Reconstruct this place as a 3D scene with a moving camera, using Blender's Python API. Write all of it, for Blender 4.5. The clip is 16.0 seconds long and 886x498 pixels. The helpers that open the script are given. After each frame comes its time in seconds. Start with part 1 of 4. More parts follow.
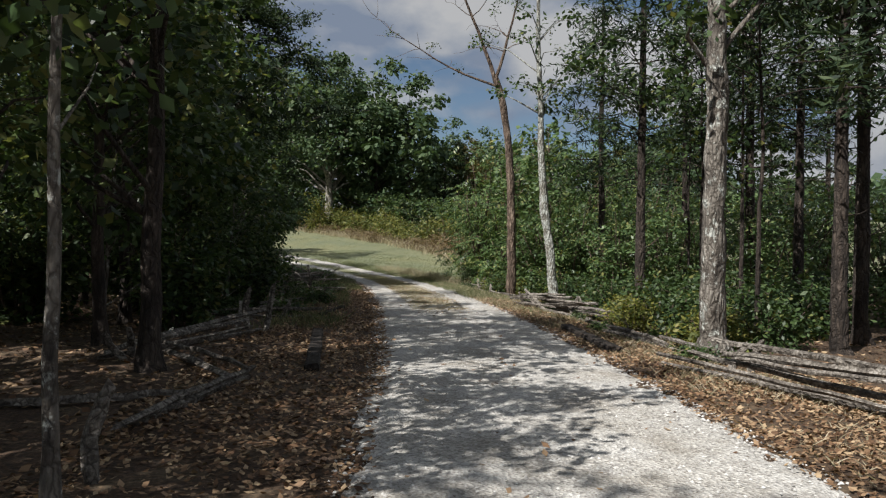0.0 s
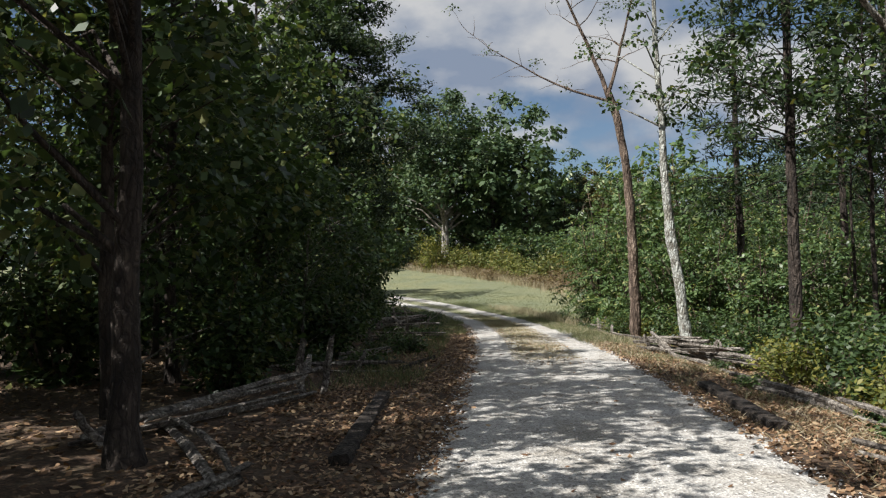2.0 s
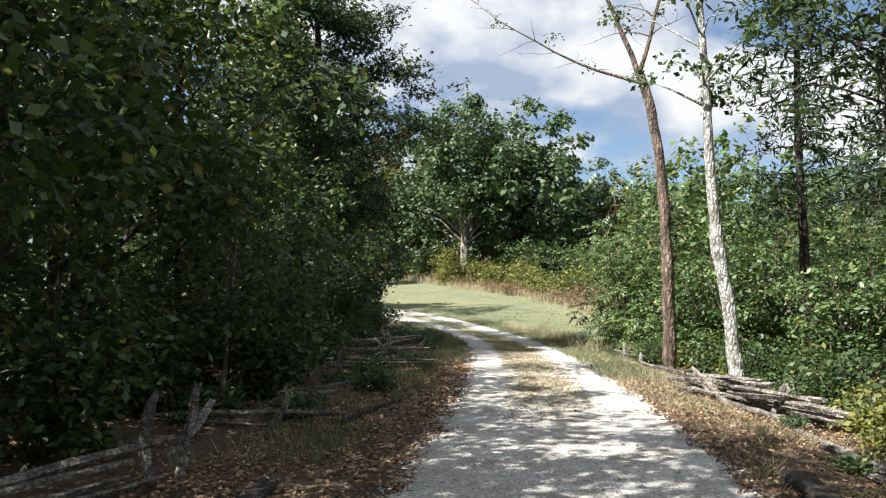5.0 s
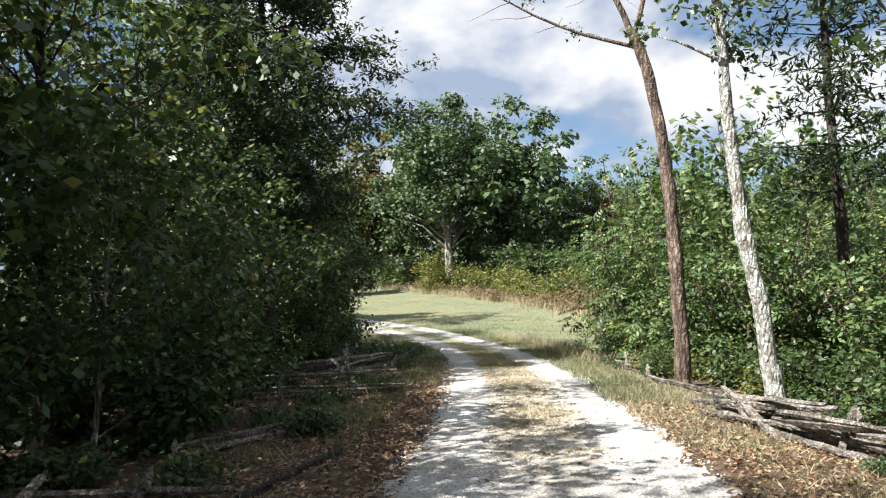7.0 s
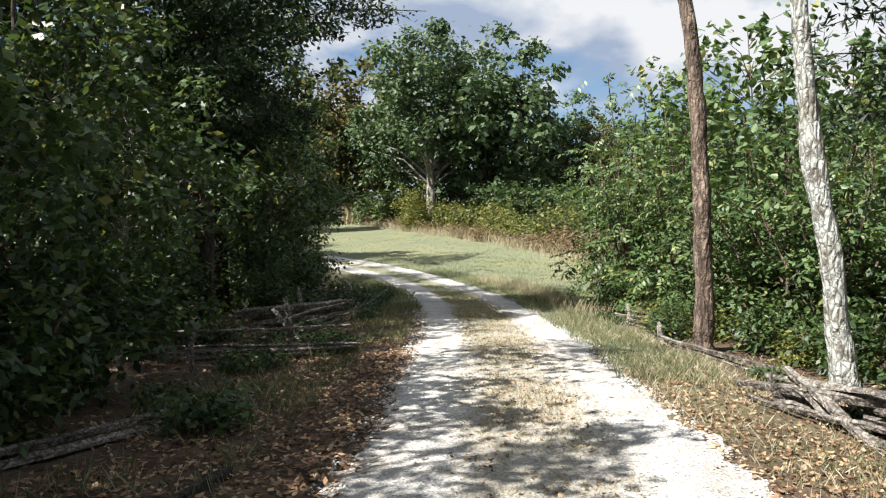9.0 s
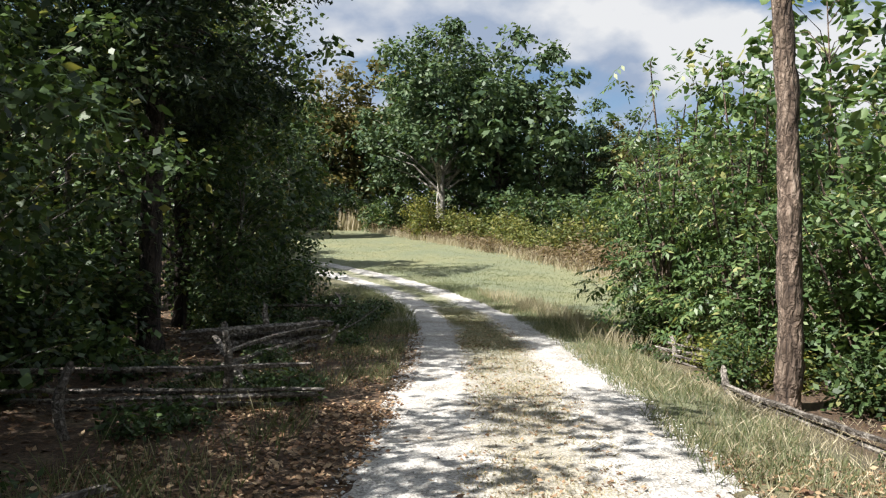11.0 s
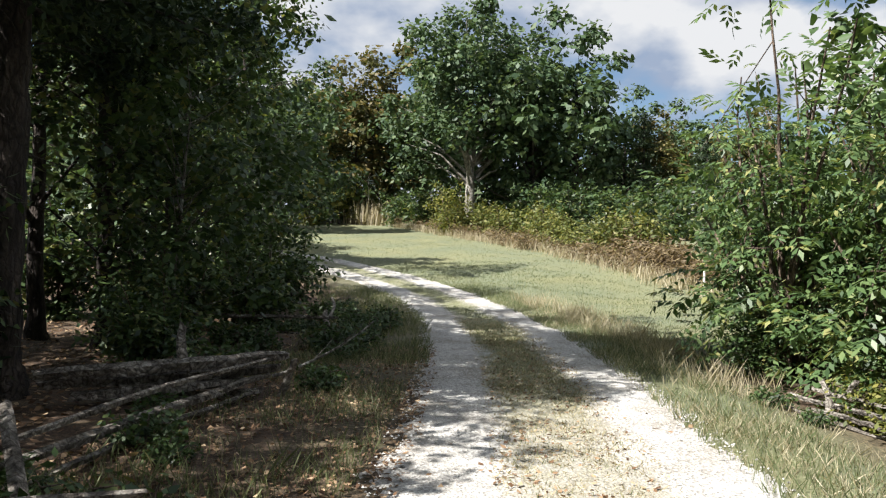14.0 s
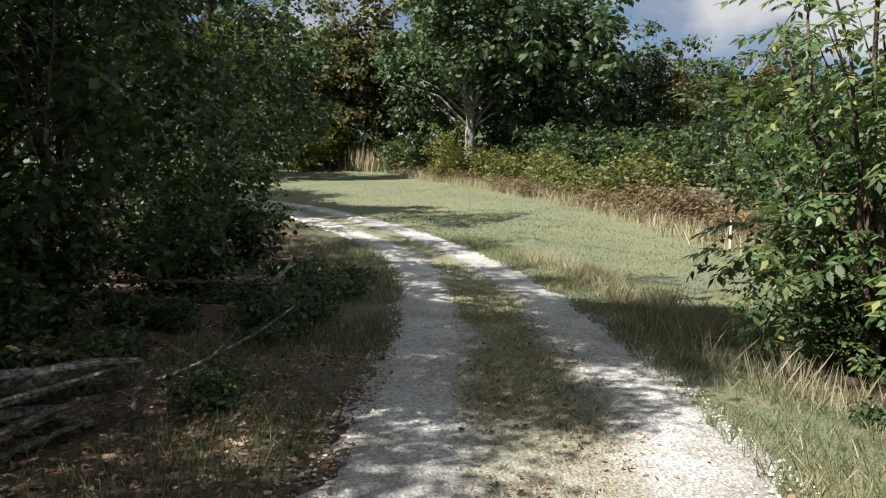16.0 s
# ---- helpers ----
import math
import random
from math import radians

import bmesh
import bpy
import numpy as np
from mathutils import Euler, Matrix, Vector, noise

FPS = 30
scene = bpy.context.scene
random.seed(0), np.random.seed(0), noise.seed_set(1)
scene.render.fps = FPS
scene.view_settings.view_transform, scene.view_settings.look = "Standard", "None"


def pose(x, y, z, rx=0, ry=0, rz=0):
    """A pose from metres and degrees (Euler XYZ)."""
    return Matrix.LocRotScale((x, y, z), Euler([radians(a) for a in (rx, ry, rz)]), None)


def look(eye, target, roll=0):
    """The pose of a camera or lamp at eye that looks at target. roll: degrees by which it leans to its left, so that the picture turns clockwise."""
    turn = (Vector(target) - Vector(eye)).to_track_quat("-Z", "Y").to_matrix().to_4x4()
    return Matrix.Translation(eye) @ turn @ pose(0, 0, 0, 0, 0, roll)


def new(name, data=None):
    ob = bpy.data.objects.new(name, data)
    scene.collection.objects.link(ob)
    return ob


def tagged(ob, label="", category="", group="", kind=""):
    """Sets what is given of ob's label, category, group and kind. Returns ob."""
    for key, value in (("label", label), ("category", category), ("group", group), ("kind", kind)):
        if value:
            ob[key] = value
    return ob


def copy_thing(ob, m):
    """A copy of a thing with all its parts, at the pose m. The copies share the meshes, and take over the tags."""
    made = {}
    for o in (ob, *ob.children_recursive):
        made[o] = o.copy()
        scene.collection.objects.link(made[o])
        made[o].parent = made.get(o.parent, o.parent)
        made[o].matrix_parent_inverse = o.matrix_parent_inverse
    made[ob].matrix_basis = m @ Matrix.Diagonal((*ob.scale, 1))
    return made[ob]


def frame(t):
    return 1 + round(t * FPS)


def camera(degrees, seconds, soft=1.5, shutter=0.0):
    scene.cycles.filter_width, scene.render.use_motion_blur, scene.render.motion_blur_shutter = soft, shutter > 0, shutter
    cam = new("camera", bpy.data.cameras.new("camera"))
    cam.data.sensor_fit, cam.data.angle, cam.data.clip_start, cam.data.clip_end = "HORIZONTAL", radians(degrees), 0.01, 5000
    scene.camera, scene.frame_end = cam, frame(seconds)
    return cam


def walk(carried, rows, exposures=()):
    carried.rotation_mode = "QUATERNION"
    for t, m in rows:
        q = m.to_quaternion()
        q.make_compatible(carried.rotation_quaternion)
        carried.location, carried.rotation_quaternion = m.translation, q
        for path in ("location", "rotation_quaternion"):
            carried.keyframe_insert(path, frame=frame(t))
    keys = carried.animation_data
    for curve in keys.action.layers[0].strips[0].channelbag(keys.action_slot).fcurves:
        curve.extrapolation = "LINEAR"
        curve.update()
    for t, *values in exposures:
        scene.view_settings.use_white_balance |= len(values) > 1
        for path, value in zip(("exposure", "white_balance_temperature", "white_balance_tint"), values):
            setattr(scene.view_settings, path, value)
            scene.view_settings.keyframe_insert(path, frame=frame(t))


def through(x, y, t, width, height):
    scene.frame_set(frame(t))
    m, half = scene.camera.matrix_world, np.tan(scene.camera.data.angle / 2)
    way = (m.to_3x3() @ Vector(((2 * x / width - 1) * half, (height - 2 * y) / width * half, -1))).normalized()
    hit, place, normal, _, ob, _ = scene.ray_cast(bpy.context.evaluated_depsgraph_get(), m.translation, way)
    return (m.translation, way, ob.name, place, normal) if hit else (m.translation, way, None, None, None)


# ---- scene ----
PATH = [
    (0, (0.401, -3.878, 1.324), (0.474, -1.880, 1.329), 0.45),
    (0.5, (0.603, -3.240, 1.343), (0.528, -1.243, 1.423), 2.06),
    (1, (0.750, -2.661, 1.355), (0.566, -0.671, 1.433), 0.42),
    (1.5, (0.796, -2.045, 1.353), (0.554, -0.061, 1.441), 2.87),
    (2, (0.879, -1.356, 1.359), (0.631, 0.626, 1.464), -1.11),
    (2.5, (0.887, -0.732, 1.358), (0.592, 1.242, 1.489), 2.38),
    (3, (0.966, -0.138, 1.458), (0.623, 1.829, 1.581), -0.69),
    (3.5, (1.016, 0.508, 1.475), (0.712, 2.484, 1.540), 1.06),
    (3.7, (0.997, 0.735, 1.522), (0.707, 2.711, 1.633), 0.52),
    (5.8, (1.304, 3.728, 1.424), (0.980, 5.696, 1.565), -0.27),
    (6, (1.286, 4.038, 1.459), (0.954, 6.009, 1.497), -0.50),
    (6.5, (1.238, 4.765, 1.454), (0.877, 6.729, 1.556), -2.86),
    (7, (1.155, 5.436, 1.498), (0.870, 7.409, 1.658), -2.29),
    (7.5, (1.082, 6.181, 1.491), (0.835, 8.165, 1.546), -2.40),
    (8, (1.002, 6.889, 1.488), (0.784, 8.877, 1.539), 0.21),
    (8.2, (0.991, 7.183, 1.498), (0.761, 9.170, 1.504), -0.49),
    (10.3, (0.763, 10.584, 1.593), (0.498, 12.567, 1.588), -0.82),
    (10.5, (0.733, 10.851, 1.590), (0.464, 12.830, 1.687), -0.39),
    (11, (0.676, 11.585, 1.596), (0.401, 13.566, 1.619), 0.67),
    (11.5, (0.588, 12.352, 1.611), (0.360, 14.338, 1.674), -0.49),
    (12, (0.475, 13.104, 1.625), (0.188, 15.081, 1.715), 1.93),
    (12.5, (0.344, 13.890, 1.625), (0.015, 15.858, 1.768), 1.24),
    (13, (0.274, 14.691, 1.616), (-0.119, 16.648, 1.735), 1.24),
    (13.5, (0.201, 15.444, 1.590), (-0.141, 17.414, 1.642), 2.29),
    (14, (0.141, 16.265, 1.588), (-0.212, 18.233, 1.603), 1.15),
    (14.5, (0.146, 17.067, 1.563), (-0.115, 19.049, 1.511), 0.90),
    (15, (0.061, 17.838, 1.596), (-0.207, 19.820, 1.555), 1.60),
    (15.5, (0.031, 18.563, 1.576), (-0.263, 20.534, 1.403), 2.28),
    (16, (0.026, 19.305, 1.615), (-0.335, 21.268, 1.493), 0.97),
]
cam = camera(60, 16.0, soft=1.2)
walk(cam, [(t, look(eye, target, roll)) for t, eye, target, roll in PATH], exposures=[(0.0, 0.38), (1.5, 0.55), (3.5, 1.15), (6.0, 1.5), (8.0, 1.4), (11.0, 1.22), (13.0, 1.3), (14.5, 1.15), (16.0, 0.92)])

# ---- world, sun, exposure ----
SUN_FROM = Vector((-0.72, -0.69, 0.0)).normalized()
SUN_ELEV = radians(49)
sun_dir = Vector((SUN_FROM.x * math.cos(SUN_ELEV), SUN_FROM.y * math.cos(SUN_ELEV), math.sin(SUN_ELEV)))
sun_data = bpy.data.lights.new("sun", "SUN")
sun_data.energy, sun_data.angle, sun_data.color = 5.0, radians(0.5), (1.0, 0.97, 0.93)
sun_ob = new("sun", sun_data)
sun_ob.matrix_world = look(sun_dir * 60, (0, 0, 0))

world = bpy.data.worlds.new("world")
scene.world = world
world.use_nodes = True
wn, wl = world.node_tree.nodes, world.node_tree.links
wn.clear()
sky = wn.new("ShaderNodeTexSky")
sky.sky_type, sky.sun_disc = "NISHITA", False
sky.sun_elevation, sky.sun_rotation = SUN_ELEV, math.atan2(SUN_FROM.x, SUN_FROM.y)
sky.ozone_density, sky.dust_density = 2.5, 0.6
coord = wn.new("ShaderNodeTexCoord")
mapping = wn.new("ShaderNodeMapping")
mapping.inputs["Scale"].default_value = (1.0, 1.0, 1.7)
mapping.inputs["Rotation"].default_value = (0.0, 0.0, -0.42)
mapping.inputs["Location"].default_value = (0.35, 0.1, 0.55)
cloud = wn.new("ShaderNodeTexNoise")
cloud.inputs["Scale"].default_value, cloud.inputs["Detail"].default_value, cloud.inputs["Roughness"].default_value = 2.7, 10, 0.5
cloud.inputs["Distortion"].default_value = 0.05
ramp = wn.new("ShaderNodeValToRGB")
ramp.color_ramp.elements[0].position, ramp.color_ramp.elements[1].position = 0.425, 0.48
grey = wn.new("ShaderNodeTexNoise")
grey.inputs["Scale"].default_value, grey.inputs["Detail"].default_value = 5.5, 9
cramp = wn.new("ShaderNodeValToRGB")
cramp.color_ramp.elements[0].color, cramp.color_ramp.elements[0].position = (3.1, 3.8, 5.1, 1), 0.4
cramp.color_ramp.elements[1].color, cramp.color_ramp.elements[1].position = (7.2, 7.3, 7.5, 1), 0.56
mix = wn.new("ShaderNodeMix")
mix.data_type = "RGBA"
bg = wn.new("ShaderNodeBackground")
bg.inputs["Strength"].default_value = 0.05
wout = wn.new("ShaderNodeOutputWorld")
wl.new(coord.outputs["Generated"], mapping.inputs["Vector"])
wl.new(mapping.outputs["Vector"], cloud.inputs["Vector"])
wl.new(mapping.outputs["Vector"], grey.inputs["Vector"])
wl.new(cloud.outputs["Fac"], ramp.inputs["Fac"])
wl.new(grey.outputs["Fac"], cramp.inputs["Fac"])
wl.new(ramp.outputs["Color"], mix.inputs["Factor"])
wl.new(sky.outputs["Color"], mix.inputs["A"])
wl.new(cramp.outputs["Color"], mix.inputs["B"])
wl.new(mix.outputs["Result"], bg.inputs["Color"])
wl.new(bg.outputs["Background"], wout.inputs["Surface"])


# ---- materials ----
def shader(name):
    m = bpy.data.materials.new(name)
    m.use_nodes = True
    nt = m.node_tree
    return m, nt, nt.nodes["Principled BSDF"]


def add(nt, kind, **values):
    n = nt.nodes.new(kind)
    for key, value in values.items():
        n.inputs[key].default_value = value
    return n


def colours(nt, source, stops):
    """A colour ramp fed by a socket."""
    r = nt.nodes.new("ShaderNodeValToRGB")
    e = r.color_ramp.elements
    while len(e) < len(stops):
        e.new(0.5)
    for el, (p, c) in zip(e, stops):
        el.position, el.color = p, (*c, 1)
    nt.links.new(source, r.inputs["Fac"])
    return r.outputs["Color"]


def blend(nt, fac, a, b, how="MIX"):
    n = nt.nodes.new("ShaderNodeMix")
    n.data_type, n.blend_type = "RGBA", how
    for key, value in (("Factor", fac), ("A", a), ("B", b)):
        if isinstance(value, (int, float)):
            n.inputs[key].default_value = value
        elif isinstance(value, tuple):
            n.inputs[key].default_value = (*value, 1)
        else:
            nt.links.new(value, n.inputs[key])
    return n.outputs["Result"]


def noise_at(nt, scale, detail=6, stretch=(1, 1, 1), rough=0.6):
    c = nt.nodes.new("ShaderNodeTexCoord")
    mp = add(nt, "ShaderNodeMapping", Scale=stretch)
    n = add(nt, "ShaderNodeTexNoise", Scale=scale, Detail=detail, Roughness=rough)
    nt.links.new(c.outputs["Object"], mp.inputs["Vector"])
    nt.links.new(mp.outputs["Vector"], n.inputs["Vector"])
    return n.outputs["Fac"]


def relief(nt, p, height, strength, distance):
    b = add(nt, "ShaderNodeBump", Strength=strength, Distance=distance)
    nt.links.new(height, b.inputs["Height"])
    nt.links.new(b.outputs["Normal"], p.inputs["Normal"])


def leaf_material(name, stops, through=0.35, rough=0.55, spread=1.6):
    """Leaves: each one its own tone, light passes through a little; the crown varies at a larger scale."""
    m, nt, p = shader(name)
    geo = nt.nodes.new("ShaderNodeNewGeometry")
    big = noise_at(nt, 0.8, 3)
    half = nt.nodes.new("ShaderNodeMath")
    half.operation = "MULTIPLY_ADD"
    half.inputs[1].default_value, half.inputs[2].default_value = spread * 0.5, -spread * 0.25
    nt.links.new(big, half.inputs[0])
    s = nt.nodes.new("ShaderNodeMath")
    s.operation = "ADD"
    nt.links.new(geo.outputs["Random Per Island"], s.inputs[0])
    nt.links.new(half.outputs[0], s.inputs[1])
    col = colours(nt, s.outputs[0], stops)
    nt.links.new(col, p.inputs["Base Color"])
    p.inputs["Roughness"].default_value = rough
    p.inputs["Specular IOR Level"].default_value = 0.35
    t = nt.nodes.new("ShaderNodeBsdfTranslucent")
    warm = blend(nt, 1.0, col, (1.2, 1.15, 0.65), "MULTIPLY")
    nt.links.new(warm, t.inputs["Color"])
    mx = add(nt, "ShaderNodeMixShader", Fac=through)
    out = nt.nodes["Material Output"]
    nt.links.new(p.outputs["BSDF"], mx.inputs[1])
    nt.links.new(t.outputs["BSDF"], mx.inputs[2])
    nt.links.new(mx.outputs["Shader"], out.inputs["Surface"])
    return m


def bark_material(name, dark, mid, light, scale=9, lichen=0.0, stretch=0.18, plates=14.0):
    """Bark or old wood: ridges along the stem, scaly plates with dark cracks, blotches and pale lichen."""
    m, nt, p = shader(name)
    ridges = noise_at(nt, scale, 8, (1, 1, stretch), 0.7)
    patches = noise_at(nt, 3.2, 6, (1, 1, 0.6), 0.65)
    c = nt.nodes.new("ShaderNodeTexCoord")
    mp = add(nt, "ShaderNodeMapping", Scale=(1, 1, max(stretch, 0.3)))
    wob = noise_at(nt, 6, 3)
    v = add(nt, "ShaderNodeTexVoronoi", Scale=plates)
    v.feature = "DISTANCE_TO_EDGE"
    nt.links.new(c.outputs["Object"], mp.inputs["Vector"])
    shift = nt.nodes.new("ShaderNodeVectorMath")
    shift.operation = "ADD"
    nt.links.new(mp.outputs["Vector"], shift.inputs[0])
    jog = nt.nodes.new("ShaderNodeVectorMath")
    jog.operation, jog.inputs[1].default_value = "MULTIPLY", (0.09, 0.09, 0.09)
    nt.links.new(wob, jog.inputs[0])
    nt.links.new(jog.outputs[0], shift.inputs[1])
    nt.links.new(shift.outputs[0], v.inputs["Vector"])
    col = colours(nt, ridges, [(0.32, dark), (0.5, mid), (0.68, light)])
    tint = colours(nt, patches, [(0.38, (0.45, 0.42, 0.4)), (0.62, (1.25, 1.25, 1.25))])
    col = blend(nt, 1.0, col, tint, "MULTIPLY")
    if lichen:
        spots = noise_at(nt, 7.0, 8, (1, 1, 0.7), 0.7)
        col = blend(nt, colours(nt, spots, [(0.58 - lichen * 0.16, (0, 0, 0)), (0.64 - lichen * 0.1, (1, 1, 1))]), col, (0.47, 0.49, 0.45))
    crack = colours(nt, v.outputs["Distance"], [(0.0, (0.25, 0.22, 0.2)), (0.12, (1.0, 1.0, 1.0))])
    col = blend(nt, 0.75, col, blend(nt, 1.0, col, crack, "MULTIPLY"))
    nt.links.new(col, p.inputs["Base Color"])
    p.inputs["Roughness"].default_value = 0.92
    high = nt.nodes.new("ShaderNodeMath")
    high.operation, high.use_clamp = "MULTIPLY_ADD", False
    high.inputs[1].default_value = 2.0
    nt.links.new(v.outputs["Distance"], high.inputs[0])
    nt.links.new(ridges, high.inputs[2])
    relief(nt, p, high.outputs[0], 1.0, 0.035)
    return m


MAT = {}
# the bright upper stops put sunlit flecks of the left woods into the colour
MAT["leaf_dark"] = leaf_material("leaf_dark_green", [(0.0, (0.018, 0.034, 0.014)), (0.45, (0.05, 0.088, 0.032)), (0.8, (0.095, 0.145, 0.05)), (1.0, (0.19, 0.2, 0.075))], 0.36, 0.42)
MAT["leaf_mid"] = leaf_material("leaf_mid_green", [(0.0, (0.024, 0.044, 0.018)), (0.5, (0.055, 0.095, 0.034)), (0.9, (0.09, 0.14, 0.048)), (1.0, (0.19, 0.19, 0.06))], 0.35, 0.45)
MAT["leaf_bush"] = leaf_material("leaf_bush_green", [(0.0, (0.04, 0.075, 0.03)), (0.5, (0.10, 0.165, 0.062)), (0.88, (0.16, 0.225, 0.09)), (1.0, (0.32, 0.32, 0.13))], 0.35, 0.42)
MAT["leaf_yellow"] = leaf_material("leaf_yellow_green", [(0.0, (0.05, 0.07, 0.018)), (0.5, (0.14, 0.16, 0.036)), (1.0, (0.27, 0.25, 0.065))], 0.4)
MAT["leaf_autumn"] = leaf_material("leaf_autumn", [(0.0, (0.05, 0.06, 0.022)), (0.5, (0.105, 0.105, 0.038)), (1.0, (0.18, 0.135, 0.05))], 0.35)
MAT["leaf_oak"] = leaf_material("leaf_far_oak", [(0.0, (0.03, 0.058, 0.028)), (0.5, (0.068, 0.115, 0.052)), (1.0, (0.13, 0.175, 0.085))], 0.3)
MAT["needle"] = leaf_material("needle_green", [(0.0, (0.012, 0.026, 0.014)), (0.5, (0.028, 0.052, 0.024)), (1.0, (0.06, 0.085, 0.03))], 0.2, 0.6)
MAT["shrub"] = leaf_material("shrub_olive", [(0.0, (0.06, 0.08, 0.022)), (0.5, (0.14, 0.165, 0.045)), (1.0, (0.25, 0.23, 0.07))], 0.35)
MAT["weed"] = leaf_material("dry_weed", [(0.0, (0.09, 0.065, 0.035)), (0.5, (0.18, 0.13, 0.07)), (1.0, (0.28, 0.22, 0.12))], 0.3)
MAT["litter"] = leaf_material("leaf_litter", [(0.0, (0.07, 0.035, 0.018)), (0.4, (0.20, 0.115, 0.062)), (0.75, (0.33, 0.22, 0.13)), (1.0, (0.46, 0.34, 0.21))], 0.1, 0.7)
MAT["grass"] = leaf_material("grass_blade", [(0.0, (0.08, 0.105, 0.042)), (0.5, (0.15, 0.18, 0.088)), (0.85, (0.25, 0.265, 0.15)), (1.0, (0.40, 0.37, 0.25))], 0.35)
MAT["straw"] = leaf_material("dry_grass_blade", [(0.0, (0.22, 0.19, 0.095)), (0.5, (0.39, 0.345, 0.24)), (1.0, (0.56, 0.49, 0.36))], 0.3)
MAT["bark_brown"] = bark_material("bark_brown", (0.035, 0.024, 0.018), (0.16, 0.115, 0.085), (0.33, 0.26, 0.205), 14)
MAT["bark_grey"] = bark_material("bark_grey", (0.055, 0.048, 0.04), (0.19, 0.17, 0.145), (0.34, 0.315, 0.275), lichen=0.2)
MAT["bark_pale"] = bark_material("bark_pale", (0.09, 0.085, 0.07), (0.26, 0.25, 0.21), (0.42, 0.41, 0.36), 12, lichen=0.9, stretch=0.35)
MAT["bark_dark"] = bark_material("bark_dark", (0.016, 0.012, 0.01), (0.05, 0.038, 0.03), (0.11, 0.085, 0.068))
MAT["bark_white"] = bark_material("bark_white", (0.16, 0.15, 0.13), (0.38, 0.36, 0.32), (0.55, 0.53, 0.48), 6)
MAT["rail"] = bark_material("weathered_rail", (0.05, 0.043, 0.037), (0.24, 0.215, 0.185), (0.46, 0.43, 0.385), 16, stretch=1.0)
MAT["tie"] = bark_material("dark_timber", (0.012, 0.009, 0.007), (0.045, 0.034, 0.026), (0.10, 0.08, 0.062), 14, stretch=1.0)


def ground_material():
    m, nt, p = shader("ground_soil")
    at = nt.nodes.new("ShaderNodeAttribute")
    at.attribute_name = "meadow"
    fine = noise_at(nt, 26, 6)
    mid = noise_at(nt, 2.3, 5)
    wide = noise_at(nt, 0.35, 4)
    soil = colours(nt, fine, [(0.3, (0.03, 0.02, 0.013)), (0.5, (0.095, 0.06, 0.036)), (0.7, (0.21, 0.135, 0.08))])
    patch = colours(nt, mid, [(0.35, (0.55, 0.5, 0.45)), (0.65, (1.0, 1.0, 1.0))])
    soil = blend(nt, 1.0, soil, patch, "MULTIPLY")
    green = colours(nt, fine, [(0.3, (0.075, 0.085, 0.04)), (0.5, (0.13, 0.15, 0.085)), (0.72, (0.23, 0.24, 0.155))])
    straw = colours(nt, wide, [(0.4, (1.0, 1.0, 1.0)), (0.65, (1.3, 1.15, 1.0))])
    green = blend(nt, 1.0, green, straw, "MULTIPLY")
    k = nt.nodes.new("ShaderNodeMath")
    k.operation = "MULTIPLY_ADD"
    k.inputs[1].default_value, k.inputs[2].default_value = 0.9, -0.45
    nt.links.new(mid, k.inputs[0])
    f = nt.nodes.new("ShaderNodeMath")
    f.operation, f.use_clamp = "ADD", True
    nt.links.new(at.outputs["Fac"], f.inputs[0])
    nt.links.new(k.outputs[0], f.inputs[1])
    nt.links.new(blend(nt, f.outputs[0], soil, green), p.inputs["Base Color"])
    p.inputs["Roughness"].default_value = 0.95
    relief(nt, p, fine, 0.8, 0.03)
    return m


